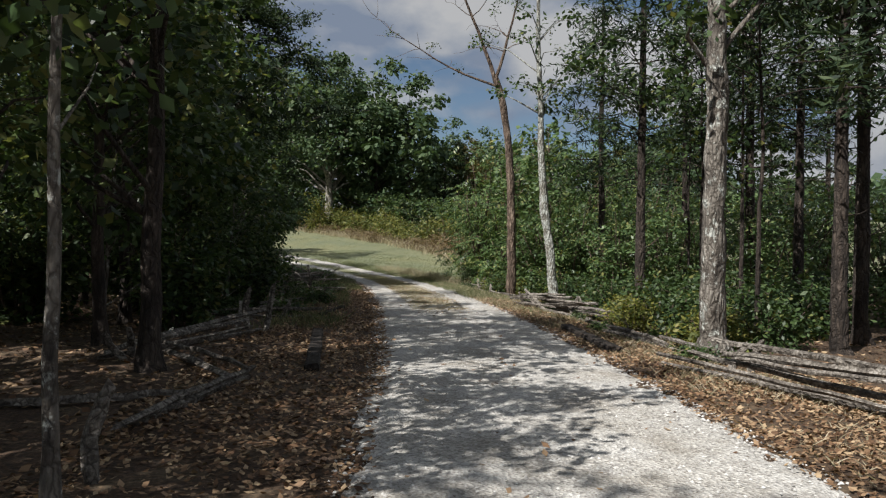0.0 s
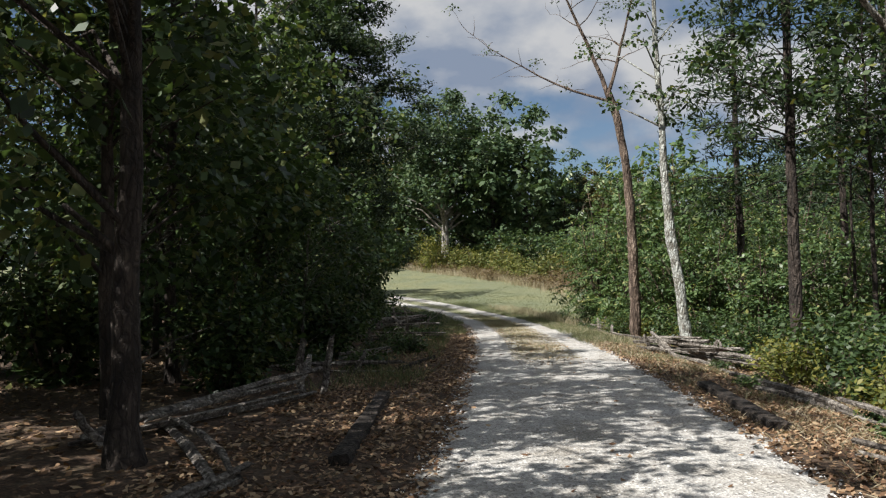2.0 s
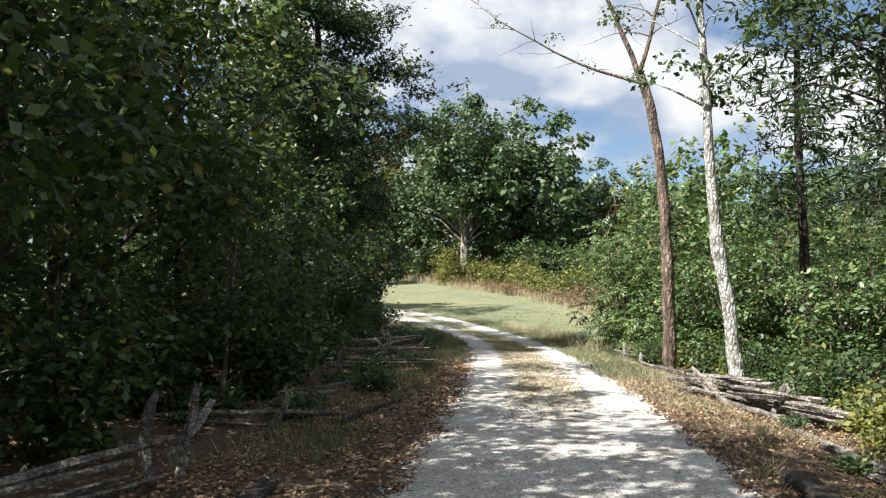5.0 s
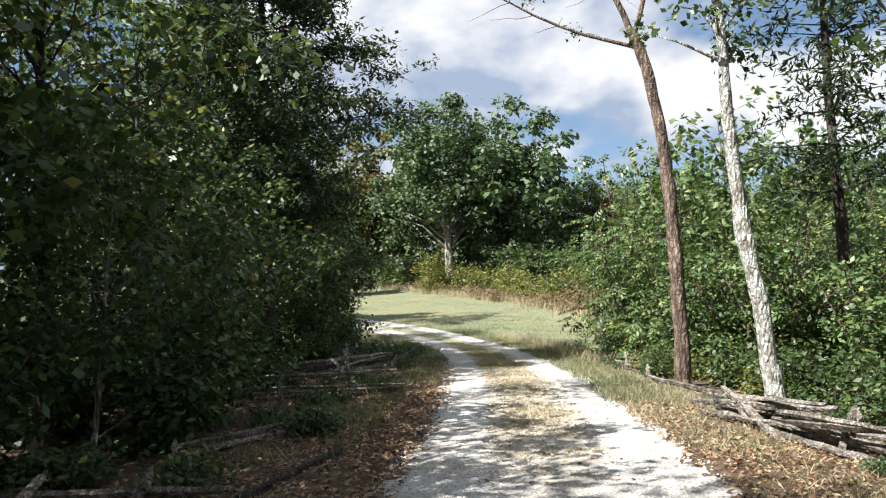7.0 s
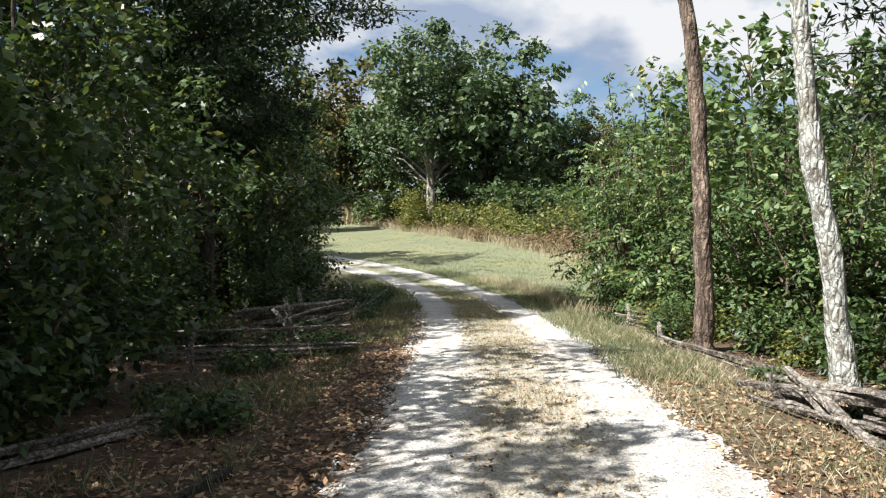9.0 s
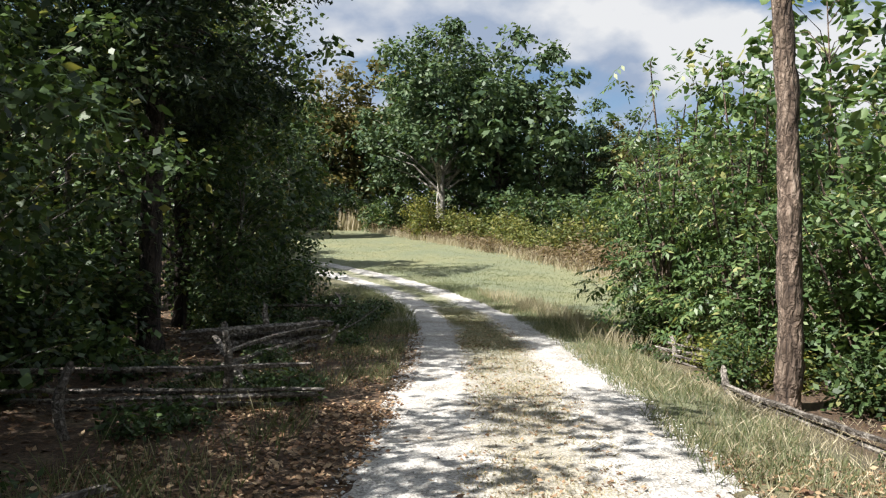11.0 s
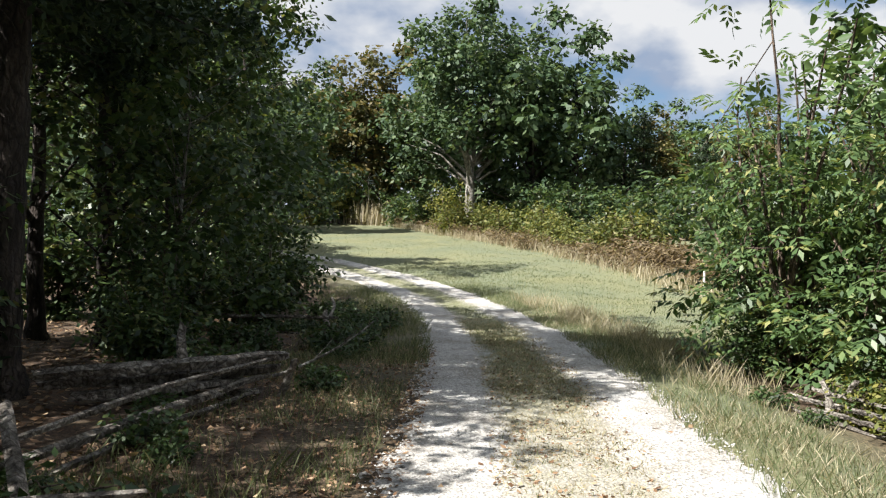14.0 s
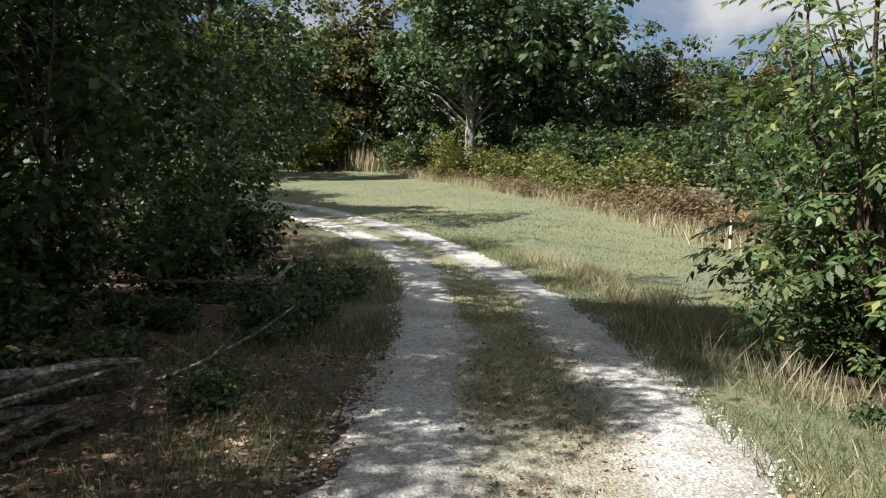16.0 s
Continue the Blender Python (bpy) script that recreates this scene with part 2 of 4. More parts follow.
def gravel_material():
    m, nt, p = shader("pale_gravel")
    c = nt.nodes.new("ShaderNodeTexCoord")
    v = add(nt, "ShaderNodeTexVoronoi", Scale=42.0)
    nt.links.new(c.outputs["Object"], v.inputs["Vector"])
    fine = noise_at(nt, 60, 5)
    wide = noise_at(nt, 1.3, 6)
    stones = colours(nt, v.outputs["Color"], [(0.1, (0.29, 0.28, 0.265)), (0.5, (0.47, 0.46, 0.44)), (0.9, (0.62, 0.61, 0.585))])
    dust = colours(nt, wide, [(0.35, (0.72, 0.68, 0.62)), (0.6, (1.05, 1.04, 1.02))])
    col = blend(nt, 1.0, stones, dust, "MULTIPLY")
    speck = colours(nt, fine, [(0.33, (0.45, 0.4, 0.34)), (0.45, (1.0, 1.0, 1.0))])
    col = blend(nt, 1.0, col, speck, "MULTIPLY")
    # worn grass and straw trodden into the crown between the wheel tracks
    strip, green = nt.nodes.new("ShaderNodeAttribute"), nt.nodes.new("ShaderNodeAttribute")
    strip.attribute_name, green.attribute_name = "strip", "green"
    thatch = noise_at(nt, 34, 6, (1, 1.6, 1), 0.7)
    straw = colours(nt, thatch, [(0.3, (0.10, 0.08, 0.05)), (0.5, (0.32, 0.29, 0.225)), (0.7, (0.54, 0.50, 0.41))])
    turf = colours(nt, thatch, [(0.3, (0.06, 0.065, 0.03)), (0.5, (0.17, 0.175, 0.085)), (0.7, (0.32, 0.30, 0.17))])
    worn = blend(nt, green.outputs["Fac"], straw, turf)
    k = nt.nodes.new("ShaderNodeMath")
    k.operation = "MULTIPLY_ADD"
    k.inputs[1].default_value, k.inputs[2].default_value = 2.6, -1.3
    nt.links.new(noise_at(nt, 11, 8, (1, 0.6, 1), 0.75), k.inputs[0])
    f = nt.nodes.new("ShaderNodeMath")
    f.operation, f.use_clamp = "ADD", True
    nt.links.new(strip.outputs["Fac"], f.inputs[0])
    nt.links.new(k.outputs[0], f.inputs[1])
    f2 = nt.nodes.new("ShaderNodeMath")
    f2.operation, f2.use_clamp = "MULTIPLY", True
    nt.links.new(f.outputs[0], f2.inputs[0])
    nt.links.new(colours(nt, strip.outputs["Fac"], [(0.0, (0, 0, 0)), (0.25, (1, 1, 1))]), f2.inputs[1])
    nt.links.new(blend(nt, f2.outputs[0], col, worn), p.inputs["Base Color"])
    p.inputs["Roughness"].default_value = 0.95
    relief(nt, p, v.outputs["Distance"], 0.7, 0.02)
    return m


MAT["ground"] = ground_material()
MAT["gravel"] = gravel_material()
m_, nt_, p_ = shader("gravel_stone")
g_ = nt_.nodes.new("ShaderNodeNewGeometry")
nt_.links.new(colours(nt_, g_.outputs["Random Per Island"], [(0.0, (0.2, 0.19, 0.175)), (0.5, (0.46, 0.445, 0.42)), (1.0, (0.66, 0.645, 0.61))]), p_.inputs["Base Color"])
p_.inputs["Roughness"].default_value = 0.9
MAT["stone"] = m_
m_, nt_, p_ = shader("white_stake_paint")
nt_.links.new(colours(nt_, noise_at(nt_, 20), [(0.3, (0.55, 0.53, 0.5)), (0.6, (0.8, 0.8, 0.78))]), p_.inputs["Base Color"])
MAT["white"] = m_

# ---- shape helpers ----
rng = np.random.default_rng(7)


def mesh_from(name, verts, faces):
    """One mesh from arrays; faces is an (n, k) array of equal polygons."""
    verts, faces = np.asarray(verts, np.float32), np.asarray(faces, np.int32)
    me = bpy.data.meshes.new(name)
    n, k = faces.shape
    me.vertices.add(len(verts))
    me.vertices.foreach_set("co", verts.ravel())
    me.loops.add(n * k)
    me.loops.foreach_set("vertex_index", faces.ravel())
    me.polygons.add(n)
    me.polygons.foreach_set("loop_start", np.arange(0, n * k, k, dtype=np.int32))
    me.update(calc_edges=True)
    return me


def put(name, me, material, parent=None, label="", smooth=False):
    me.materials.append(material)
    if smooth:
        me.polygons.foreach_set("use_smooth", np.ones(len(me.polygons), bool))
    ob = new(name, me)
    ob.parent = parent
    return tagged(ob, label)


def unit(v):
    return v / np.maximum(np.linalg.norm(v, axis=-1, keepdims=True), 1e-9)


def tubes(paths, sides=7):
    """Tapered round limbs: each path is an array of rows x, y, z, radius."""
    V, F, base = [], [], 0
    for path in paths:
        path = np.asarray(path, float)
        n = len(path)
        d = unit(np.gradient(path[:, :3], axis=0))
        ref = np.where(np.abs(d[:, 2:3]) > 0.9, [[1.0, 0, 0]], [[0, 0, 1.0]])
        a = unit(np.cross(d, ref))
        b = np.cross(d, a)
        ang = np.linspace(0, 2 * np.pi, sides, endpoint=False)
        ring = a[:, None] * np.cos(ang)[None, :, None] + b[:, None] * np.sin(ang)[None, :, None]
        V.append((path[:, None, :3] + ring * path[:, None, 3:4]).reshape(-1, 3))
        i, j = np.meshgrid(np.arange(n - 1), np.arange(sides), indexing="ij")
        k = (j + 1) % sides
        F.append(np.stack([base + i * sides + j, base + i * sides + k, base + (i + 1) * sides + k, base + (i + 1) * sides + j], -1).reshape(-1, 4))
        base += n * sides
    return np.concatenate(V), np.concatenate(F)


def leaves(places, size, rnd, flat=0.5, narrow=0.55, folded=True, away=None):
    """Leaf blades at the places: pointed, folded along the midrib, each turned its own way."""
    n = len(places)
    normal = rnd.normal(size=(n, 3))
    normal[:, 2] = np.abs(normal[:, 2]) + flat * 1.5
    if away is not None:
        normal += away * 0.8
    normal = unit(normal)
    along = unit(np.cross(normal, rnd.normal(size=(n, 3))))
    along[:, 2] -= 0.25
    along = unit(along)
    side = unit(np.cross(along, normal))
    s = size * rnd.uniform(0.6, 1.35, (n, 1))
    w = s * narrow * 0.5
    p = np.asarray(places, float)
    drop = normal * s * 0.10
    if folded:
        v = np.stack([p, p + along * s * 0.35 + side * w - drop, p + along * s * 0.7 + side * w * 0.75 - drop, p + along * s, p + along * s * 0.7 - side * w * 0.75 - drop, p + along * s * 0.35 - side * w - drop], 1)
        base = np.arange(n)[:, None] * 6
        f = np.concatenate([base + [[0, 1, 2, 3]], base + [[0, 3, 4, 5]]])
    else:
        v = np.stack([p, p + along * s * 0.5 + side * w, p + along * s, p + along * s * 0.5 - side * w - drop], 1)
        f = np.arange(n)[:, None] * 4 + [[0, 1, 2, 3]]
    return v.reshape(-1, 3), f


def sprays(places, size, rnd, away):
    """Compound leaves: a drooping leaf stalk with three pairs of leaflets and one at its end."""
    n = len(places)
    r = unit(away * (1, 1, 0.4) + rnd.normal(size=(n, 3)) * 0.45 - (0, 0, 0.25))
    side = unit(np.cross(r, (0, 0, 1.0)) + rnd.normal(size=(n, 3)) * 0.2)
    up = np.cross(side, r)
    long = size * rnd.uniform(0.7, 1.25, (n, 1))
    V = []
    for f, k in ((0.3, 1), (0.3, -1), (0.55, 1), (0.55, -1), (0.8, 1), (0.8, -1), (0.9, 0)):
        b = np.asarray(places, float) + r * long * f - (0, 0, 1) * long * 0.18 * f * f
        d = unit(side * k * 0.9 + r * (0.55 if k else 1.0) - up * rnd.uniform(0.1, 0.6, (n, 1)))
        w = unit(np.cross(d, up)) * long * 0.085
        l = long * rnd.uniform(0.34, 0.44, (n, 1))
        V.append(np.stack([b, b + d * l * 0.45 + w, b + d * l - up * l * 0.12, b + d * l * 0.45 - w], 1))
    v = np.stack(V, 1).reshape(-1, 3)
    return v, np.arange(len(v)).reshape(-1, 4)


def limb(start, way, length, radius, rnd, bend=0.25, droop=0.0, steps=6, tip=0.25):
    """A wandering limb: rows x, y, z, radius."""
    p, d = np.array(start, float), np.array(way, float) / np.linalg.norm(way)
    rows = [np.r_[p, radius]]
    for k in range(steps):
        d = d + rnd.normal(size=3) * bend / steps * 1.6
        d[2] -= droop / steps
        d /= np.linalg.norm(d)
        p = p + d * length / steps
        rows.append(np.r_[p, radius * (1 - (1 - tip) * (k + 1) / steps)])
    return np.array(rows)


def thing(name, label, category, group=""):
    return tagged(new(name), label, category, group)


# ---- the lie of the land ----
CENTRE = np.array([(1.4, -40), (1.4, -8), (1.42, 0), (1.38, 5), (1.15, 10), (0.83, 15), (0.38, 20), (-0.27, 25), (-1.15, 30), (-2.4, 35), (-4.3, 40), (-7.3, 44.6), (-12, 50.5), (-19, 56), (-32, 62)], float)
BRUSH = np.array([(9.0, 32), (3.8, 42), (2.0, 49.4), (-1.7, 57.6), (-6.7, 65.8), (-18.5, 87)], float)


def soft_line(points, step=0.25):
    """Points along a polyline, rounded off."""
    d = np.r_[0, np.cumsum(np.linalg.norm(np.diff(points, axis=0), axis=1))]
    s = np.arange(0, d[-1], step)
    xy = np.stack([np.interp(s, d, points[:, 0]), np.interp(s, d, points[:, 1])], 1)
    k = np.ones(17) / 17
    for _ in range(2):
        pad = np.pad(xy, ((8, 8), (0, 0)), mode="reflect", reflect_type="odd")
        xy = np.stack([np.convolve(pad[:, 0], k, "valid"), np.convolve(pad[:, 1], k, "valid")], 1)
    return xy


ROAD = soft_line(CENTRE)
ROAD_WAY = unit(np.gradient(ROAD, axis=0))


def road_off(x, y):
    """Signed distance from the middle of the drive, to its right positive."""
    q = np.stack([np.ravel(x), np.ravel(y)], 1)
    out = np.empty(len(q))
    for a in range(0, len(q), 4000):
        d = q[a:a + 4000, None] - ROAD[None]
        i = (d ** 2).sum(-1).argmin(1)
        dd, w = d[np.arange(len(i)), i], ROAD_WAY[i]
        out[a:a + 4000] = dd[:, 0] * w[:, 1] - dd[:, 1] * w[:, 0]
    return out.reshape(np.shape(x))


def waves(x, y):
    return (np.sin(x * 0.9 + 1.3 * np.sin(y * 0.31)) * np.sin(y * 0.7 + 0.8) + 0.5 * np.sin(x * 2.3 + y * 1.1) * np.sin(y * 1.9 - x * 0.6)
            + 0.25 * np.sin(x * 5.1 + 2) * np.sin(y * 4.7 + x))


def land(x, y):
    """Height of the ground: level along the drive, then a meadow that climbs."""
    x, y = np.asarray(x, float), np.asarray(y, float)
    d = y - 38.0
    rise = 0.093 * (np.sqrt(d * d + 30.0) + d) / 2
    rise = np.where(rise > 5.0, 5.0 + 2.0 * np.tanh((rise - 5.0) / 2.0), rise) - 0.093 * 0.18
    off = np.abs(road_off(x, y))
    wild = np.clip((off - 1.2) / 2.0, 0, 1)
    far = np.clip((off - 9) / 30, 0, 1)
    fall = np.clip((road_off(x, y) - 1.5) / 2.6, 0, 1)
    fall = fall * fall * (3 - 2 * fall) * np.clip((33 - y) / 8, 0, 1) * np.clip((y + 2) / 8, 0, 1)
    return rise - 0.3 * fall + wild * 0.05 * waves(x, y) + far * 0.3 * waves(x * 0.13, y * 0.13)


def meadow(x, y):
    """How grassy the ground is."""
    off = road_off(x, y)
    open_land = np.clip((y - 27 - 0.3 * waves(x, y)) / 6, 0, 1) * np.clip((off + 1.8) / 0.8, 0, 1)
    right = np.clip((y - 13) / 8, 0, 1) * np.clip((off - 1.0) / 0.3, 0, 1) * np.clip((3.4 - off) / 1.2, 0, 1)
    left = np.clip((y - 19) / 10, 0, 1) * np.clip((-off - 1.0) / 0.3, 0, 1) * np.clip((3.2 + off) / 1.2, 0, 1) * 0.5
    strip = np.clip((y - 11) / 8, 0, 1) * np.clip((0.9 - np.abs(off)) / 0.3, 0, 1) * 0.55
    return np.maximum.reduce([open_land, right, left, strip])


def steps(*spans):
    out = []
    for a, b, s in spans:
        out.append(np.arange(a, b, s))
    return np.concatenate(out)


gx = steps((-900, -200, 100), (-200, -60, 14), (-60, -24, 3), (-24, -9, 0.6), (-9, 8, 0.32), (8, 24, 0.6), (24, 60, 3), (60, 200, 14), (200, 901, 100))
gy = steps((-900, -200, 100), (-200, -30, 14), (-30, -8, 2), (-8, 48, 0.3), (48, 95, 0.8), (95, 200, 7), (200, 1200, 100))
GX, GY = np.meshgrid(gx, gy)
verts = np.stack([GX, GY, land(GX, GY)], -1).reshape(-1, 3)
i, j = np.meshgrid(np.arange(len(gy) - 1), np.arange(len(gx) - 1), indexing="ij")
w = len(gx)
faces = np.stack([i * w + j, i * w + j + 1, (i + 1) * w + j + 1, (i + 1) * w + j], -1).reshape(-1, 4)
me = mesh_from("ground", verts, faces)
layer = me.attributes.new("meadow", "FLOAT", "POINT")
layer.data.foreach_set("value", meadow(verts[:, 0], verts[:, 1]).astype(np.float32))
ground = put("ground", me, MAT["ground"], smooth=True)
tagged(ground, "brown leaf-littered woodland soil turning into mown meadow", "ground", kind="structure")

# the gravel drive: a thin spread of stone that feathers into the soil, two wheel tracks further on
rows = np.arange(0, len(ROAD) * 0.25 - 1, 0.16)
ri = rows / 0.25
rp = np.stack([np.interp(ri, np.arange(len(ROAD)), ROAD[:, k]) for k in (0, 1)], 1)
rw = unit(np.stack([np.interp(ri, np.arange(len(ROAD)), ROAD_WAY[:, k]) for k in (0, 1)], 1))
keep = (rp[:, 1] > -14)
rp, rw = rp[keep], rw[keep]
us = np.linspace(-1.75, 1.75, 45)
RX = rp[:, None, 0] + us[None] * rw[:, None, 1]
RY = rp[:, None, 1] - us[None] * rw[:, None, 0]
U = np.broadcast_to(us, RX.shape)
dither = np.random.default_rng(17).normal(size=RX.shape)
edge = 1.36 + 0.05 * waves(RX * 1.1, RY * 0.7) + 0.05 * waves(RX * 6, RY * 6.5) + 0.06 * dither
cover = np.clip((edge - np.abs(U)) / 0.22, -1, 1)
middle = np.clip((RY - 9.5) / 6, 0, 1)
lane = np.clip((0.6 + 0.1 * waves(RX * 1.5, RY * 1.3) + 0.06 * waves(RX * 6, RY * 5) - np.abs(U)) / 0.3, 0, 1)
strip = lane * middle * np.clip(0.74 + 0.22 * np.clip((RY - 24) / 6, 0, 1) + 0.18 * waves(RX * 0.9, RY * 0.55), 0, 1)
green = np.clip((RY - 20) / 7 + 0.15 * waves(RX, RY), 0, 1)
RZ = land(RX, RY) + 0.022 * cover - 0.013 * strip + 0.006 * waves(RX * 5, RY * 5) + 0.004 * waves(RX * 17, RY * 17)
n, k = RX.shape
i, j = np.meshgrid(np.arange(n - 1), np.arange(k - 1), indexing="ij")
road = put("road", mesh_from("road", np.stack([RX, RY, RZ], -1).reshape(-1, 3), np.stack([i * k + j, i * k + j + 1, (i + 1) * k + j + 1, (i + 1) * k + j], -1).reshape(-1, 4)), MAT["gravel"], smooth=True)
for key, worth in (("strip", strip), ("green", green)):
    layer = road.data.attributes.new(key, "FLOAT", "POINT")
    layer.data.foreach_set("value", worth.ravel().astype(np.float32))
tagged(road, "pale crushed-limestone gravel drive with two wheel tracks", "road", kind="structure")


# ---- trees and bushes ----
def clumps(centres, per, spread, rnd):
    """Points scattered in soft balls round the centres, thicker towards their outside."""
    c = np.repeat(np.asarray(centres), per, axis=0)
    d = unit(rnd.normal(size=c.shape)) * (rnd.uniform(0, 1, (len(c), 1)) ** 0.5) * spread
    d[:, 2] *= 0.6
    return c + d, unit(d)


def gnarled(path, rnd, rings=70, rough=0.09):
    """A trunk path with more rings, and knots and hollows that swell and pinch it."""
    z = np.interp(np.linspace(0, 1, rings), np.linspace(0, 1, len(path)), path[:, 2])
    out = np.stack([np.interp(z, path[:, 2], path[:, k]) for k in range(4)], 1)
    out[:, 3] *= 1 + rough * np.interp(np.arange(rings), np.arange(0, rings + 4, 3), rnd.normal(size=len(np.arange(0, rings + 4, 3)))) * 0.7
    drift = np.cumsum(rnd.normal(size=(rings, 2)), axis=0)
    drift -= np.linspace(0, 1, rings)[:, None] * drift[-1]
    out[:, :2] += drift * path[1, 3] * 0.03 * np.clip(out[:, 2:3], 0, 1)
    return out


def finish_tree(name, label, group, trunk_paths, limb_paths, leaf_v, leaf_f, bark, leaf, sides=10, old=0):
    t = thing(name, label, "tree", group)
    if old:
        rnd = np.random.default_rng(old)
        trunk_paths, sides = [gnarled(q, rnd) for q in trunk_paths], 18
    v, f = tubes(trunk_paths, sides)
    if old:
        mid = np.repeat(np.concatenate(trunk_paths)[:, :3], sides, axis=0)
        v = mid + (v - mid) * (1 + 0.06 * rnd.normal(size=(len(v), 1)))
    apart = [q for q in limb_paths if q[0, 3] > 0.013] if old in (2, 3, 4) else []
    rest = [q for q in limb_paths if q[0, 3] <= 0.013] if apart else limb_paths
    if rest and not apart:
        v2, f2 = tubes(rest, 5)
        v, f = np.concatenate([v, v2]), np.concatenate([f, f2 + len(v)])
    stem = put("trunk", mesh_from("trunk", v, f), MAT[bark], t, smooth=True)
    for q in apart:
        put("limb", mesh_from("limb", *tubes([q], 7)), MAT[bark], stem, smooth=True)
    if rest and apart:
        tagged(put("twigs", mesh_from("twigs", *tubes(rest, 4)), MAT[bark], t, smooth=True), kind="stuff")
    tagged(put("crown", mesh_from("crown", leaf_v, leaf_f), MAT[leaf], t), kind="stuff")
    return t


def trunk_path(h, r, rnd, lean=(0, 0), wobble=0.02, flare=1.5):
    z = np.r_[-0.15, 0.0, 0.12, 0.35, np.linspace(0.8, h, 14)]
    q = np.cumsum(rnd.normal(size=(len(z), 2)) * wobble * h / 14, axis=0)
    q -= q[1]
    rad = r * (1 - 0.8 * np.clip(z / h, 0, 1) ** 0.9)
    rad[:3] *= (flare, flare * 0.92, 1 + (flare - 1) * 0.5)
    return np.c_[q[:, 0] + lean[0] * z, q[:, 1] + lean[1] * z, z, rad]


def on_path(path, z):
    return np.array([np.interp(z, path[:, 2], path[:, k]) for k in range(4)])


def broadleaf(label, seed, h=12, r=0.15, bare=3.0, reach=2.6, balls=40, ball=0.8, per=120, leaf=0.15, bark="bark_grey", green="leaf_mid", lean=(0, 0), group="woodland trees", narrow=0.65, wobble=0.03, fill=0.5, ends=0.75, folded=False, old=0, curve=0.0):
    """A tree whose boughs end in balls of leaves that together make an uneven crown with gaps."""
    rnd = np.random.default_rng(seed)
    tp = trunk_path(h * ends, r, rnd, lean, wobble)
    tp[:, 0] += curve * tp[:, 2] ** 2
    half, L, C, S = (h - bare) / 2, [], [], []
    for q in range(balls):
        a, u = q * 2.4 + rnd.uniform(-0.5, 0.5), rnd.uniform(-0.95, 1.0)
        k = rnd.uniform(fill, 1.0) * (1 + 0.18 * math.sin(3 * a + seed) + 0.12 * rnd.normal())
        w = math.sqrt(max(1 - u * u, 0.05)) * k
        mid = on_path(tp, min(bare + half, h * ends))
        c = np.array([mid[0] + reach * w * math.cos(a), mid[1] + reach * w * math.sin(a), bare + half + half * u * min(k + 0.15, 1.1)])
        C.append(c)
        S.append(ball * rnd.uniform(0.6, 1.25))
        z0 = min(max(c[2] - 0.6 * np.linalg.norm(c[:2] - mid[:2]), bare * 0.75), h * ends * 0.97)
        s = on_path(tp, z0)
        m = (s[:3] + c) / 2 + rnd.normal(size=3) * 0.12 * reach * 0.5 + (0, 0, 0.1 * reach)
        rad = max(s[3] * 0.38, 0.012)
        L.append(np.array([np.r_[s[:3], rad], np.r_[(s[:3] * 0.6 + m * 0.4), rad * 0.8], np.r_[m, rad * 0.6], np.r_[(m + c) / 2, rad * 0.35], np.r_[c, 0.006]]))
    pts, out = [], []
    for c, s in zip(C, S):
        d = unit(rnd.normal(size=(per, 3)))
        p = d * s * rnd.uniform(0.35, 1.05, (per, 1)) * (1 + 0.25 * np.sin(5 * d[:, :1] + 7 * d[:, 1:2] + s * 9))
        p[:, 2] *= 0.72
        pts.append(c + p)
        out.append(d)
    lv, lf = leaves(np.concatenate(pts), leaf, rnd, 0.4, narrow, folded, np.concatenate(out))
    return finish_tree("tree", label, group, [tp], L, lv, lf, bark, green, old=old)


def needle_tree(label, seed, h=13, r=0.16, bare=4.0, reach=2.6, tiers=16, bark="bark_dark", green="needle", sprays=7, per=30, lean=(0, 0), droop=0.35, group="woodland trees", dead=5, fine=0.22, bulge=False, old=0, narrow=0.2):
    """A cedar or pine: level tiers of branches with flat sprays of fine needles, dead stubs beneath."""
    rnd = np.random.default_rng(seed)
    tp = trunk_path(h, r, rnd, lean, 0.015)
    L, P = [], []
    for q in range(tiers):
        z = bare + (h - bare) * (q + rnd.uniform(0, 0.8)) / tiers
        p = on_path(tp, z)
        f = (z - bare) / (h - bare)
        for s in range(3):
            a = q * 1.7 + s * 2.1 + rnd.uniform(-0.4, 0.4)
            ln = reach * (1.0 - 0.8 * f ** 1.4) * rnd.uniform(0.55, 1.15)
            if bulge:
                ln = reach * (0.6 + 0.4 * math.sin(math.pi * min(f * 1.5, 1.0))) * (1 - 0.7 * f ** 3) * rnd.uniform(0.6, 1.1)
            b = limb(p[:3], (math.cos(a), math.sin(a), 0.22), ln, max(p[3] * 0.25, 0.01), rnd, 0.35, droop)
            L.append(b)
            for g in range(sprays):
                k = rnd.uniform(0.3, 1.0)
                c = b[min(int(k * 6), 6), :3] + rnd.normal(size=3) * (0.3, 0.3, 0.12)
                tips = c + rnd.normal(size=(per, 3)) * (0.19, 0.19, 0.07)
                P.append(tips)
    for q in range(dead):
        z = bare * rnd.uniform(0.35, 1.0)
        p = on_path(tp, z)
        a = rnd.uniform(0, 6.3)
        L.append(limb(p[:3], (math.cos(a), math.sin(a), 0.1), rnd.uniform(0.4, 1.5), 0.014, rnd, 0.6, 0.2))
    lv, lf = leaves(np.concatenate(P), fine, rnd, 0.3, narrow, False)
    return finish_tree("tree", label, group, [tp], L, lv, lf, bark, green, old=old)


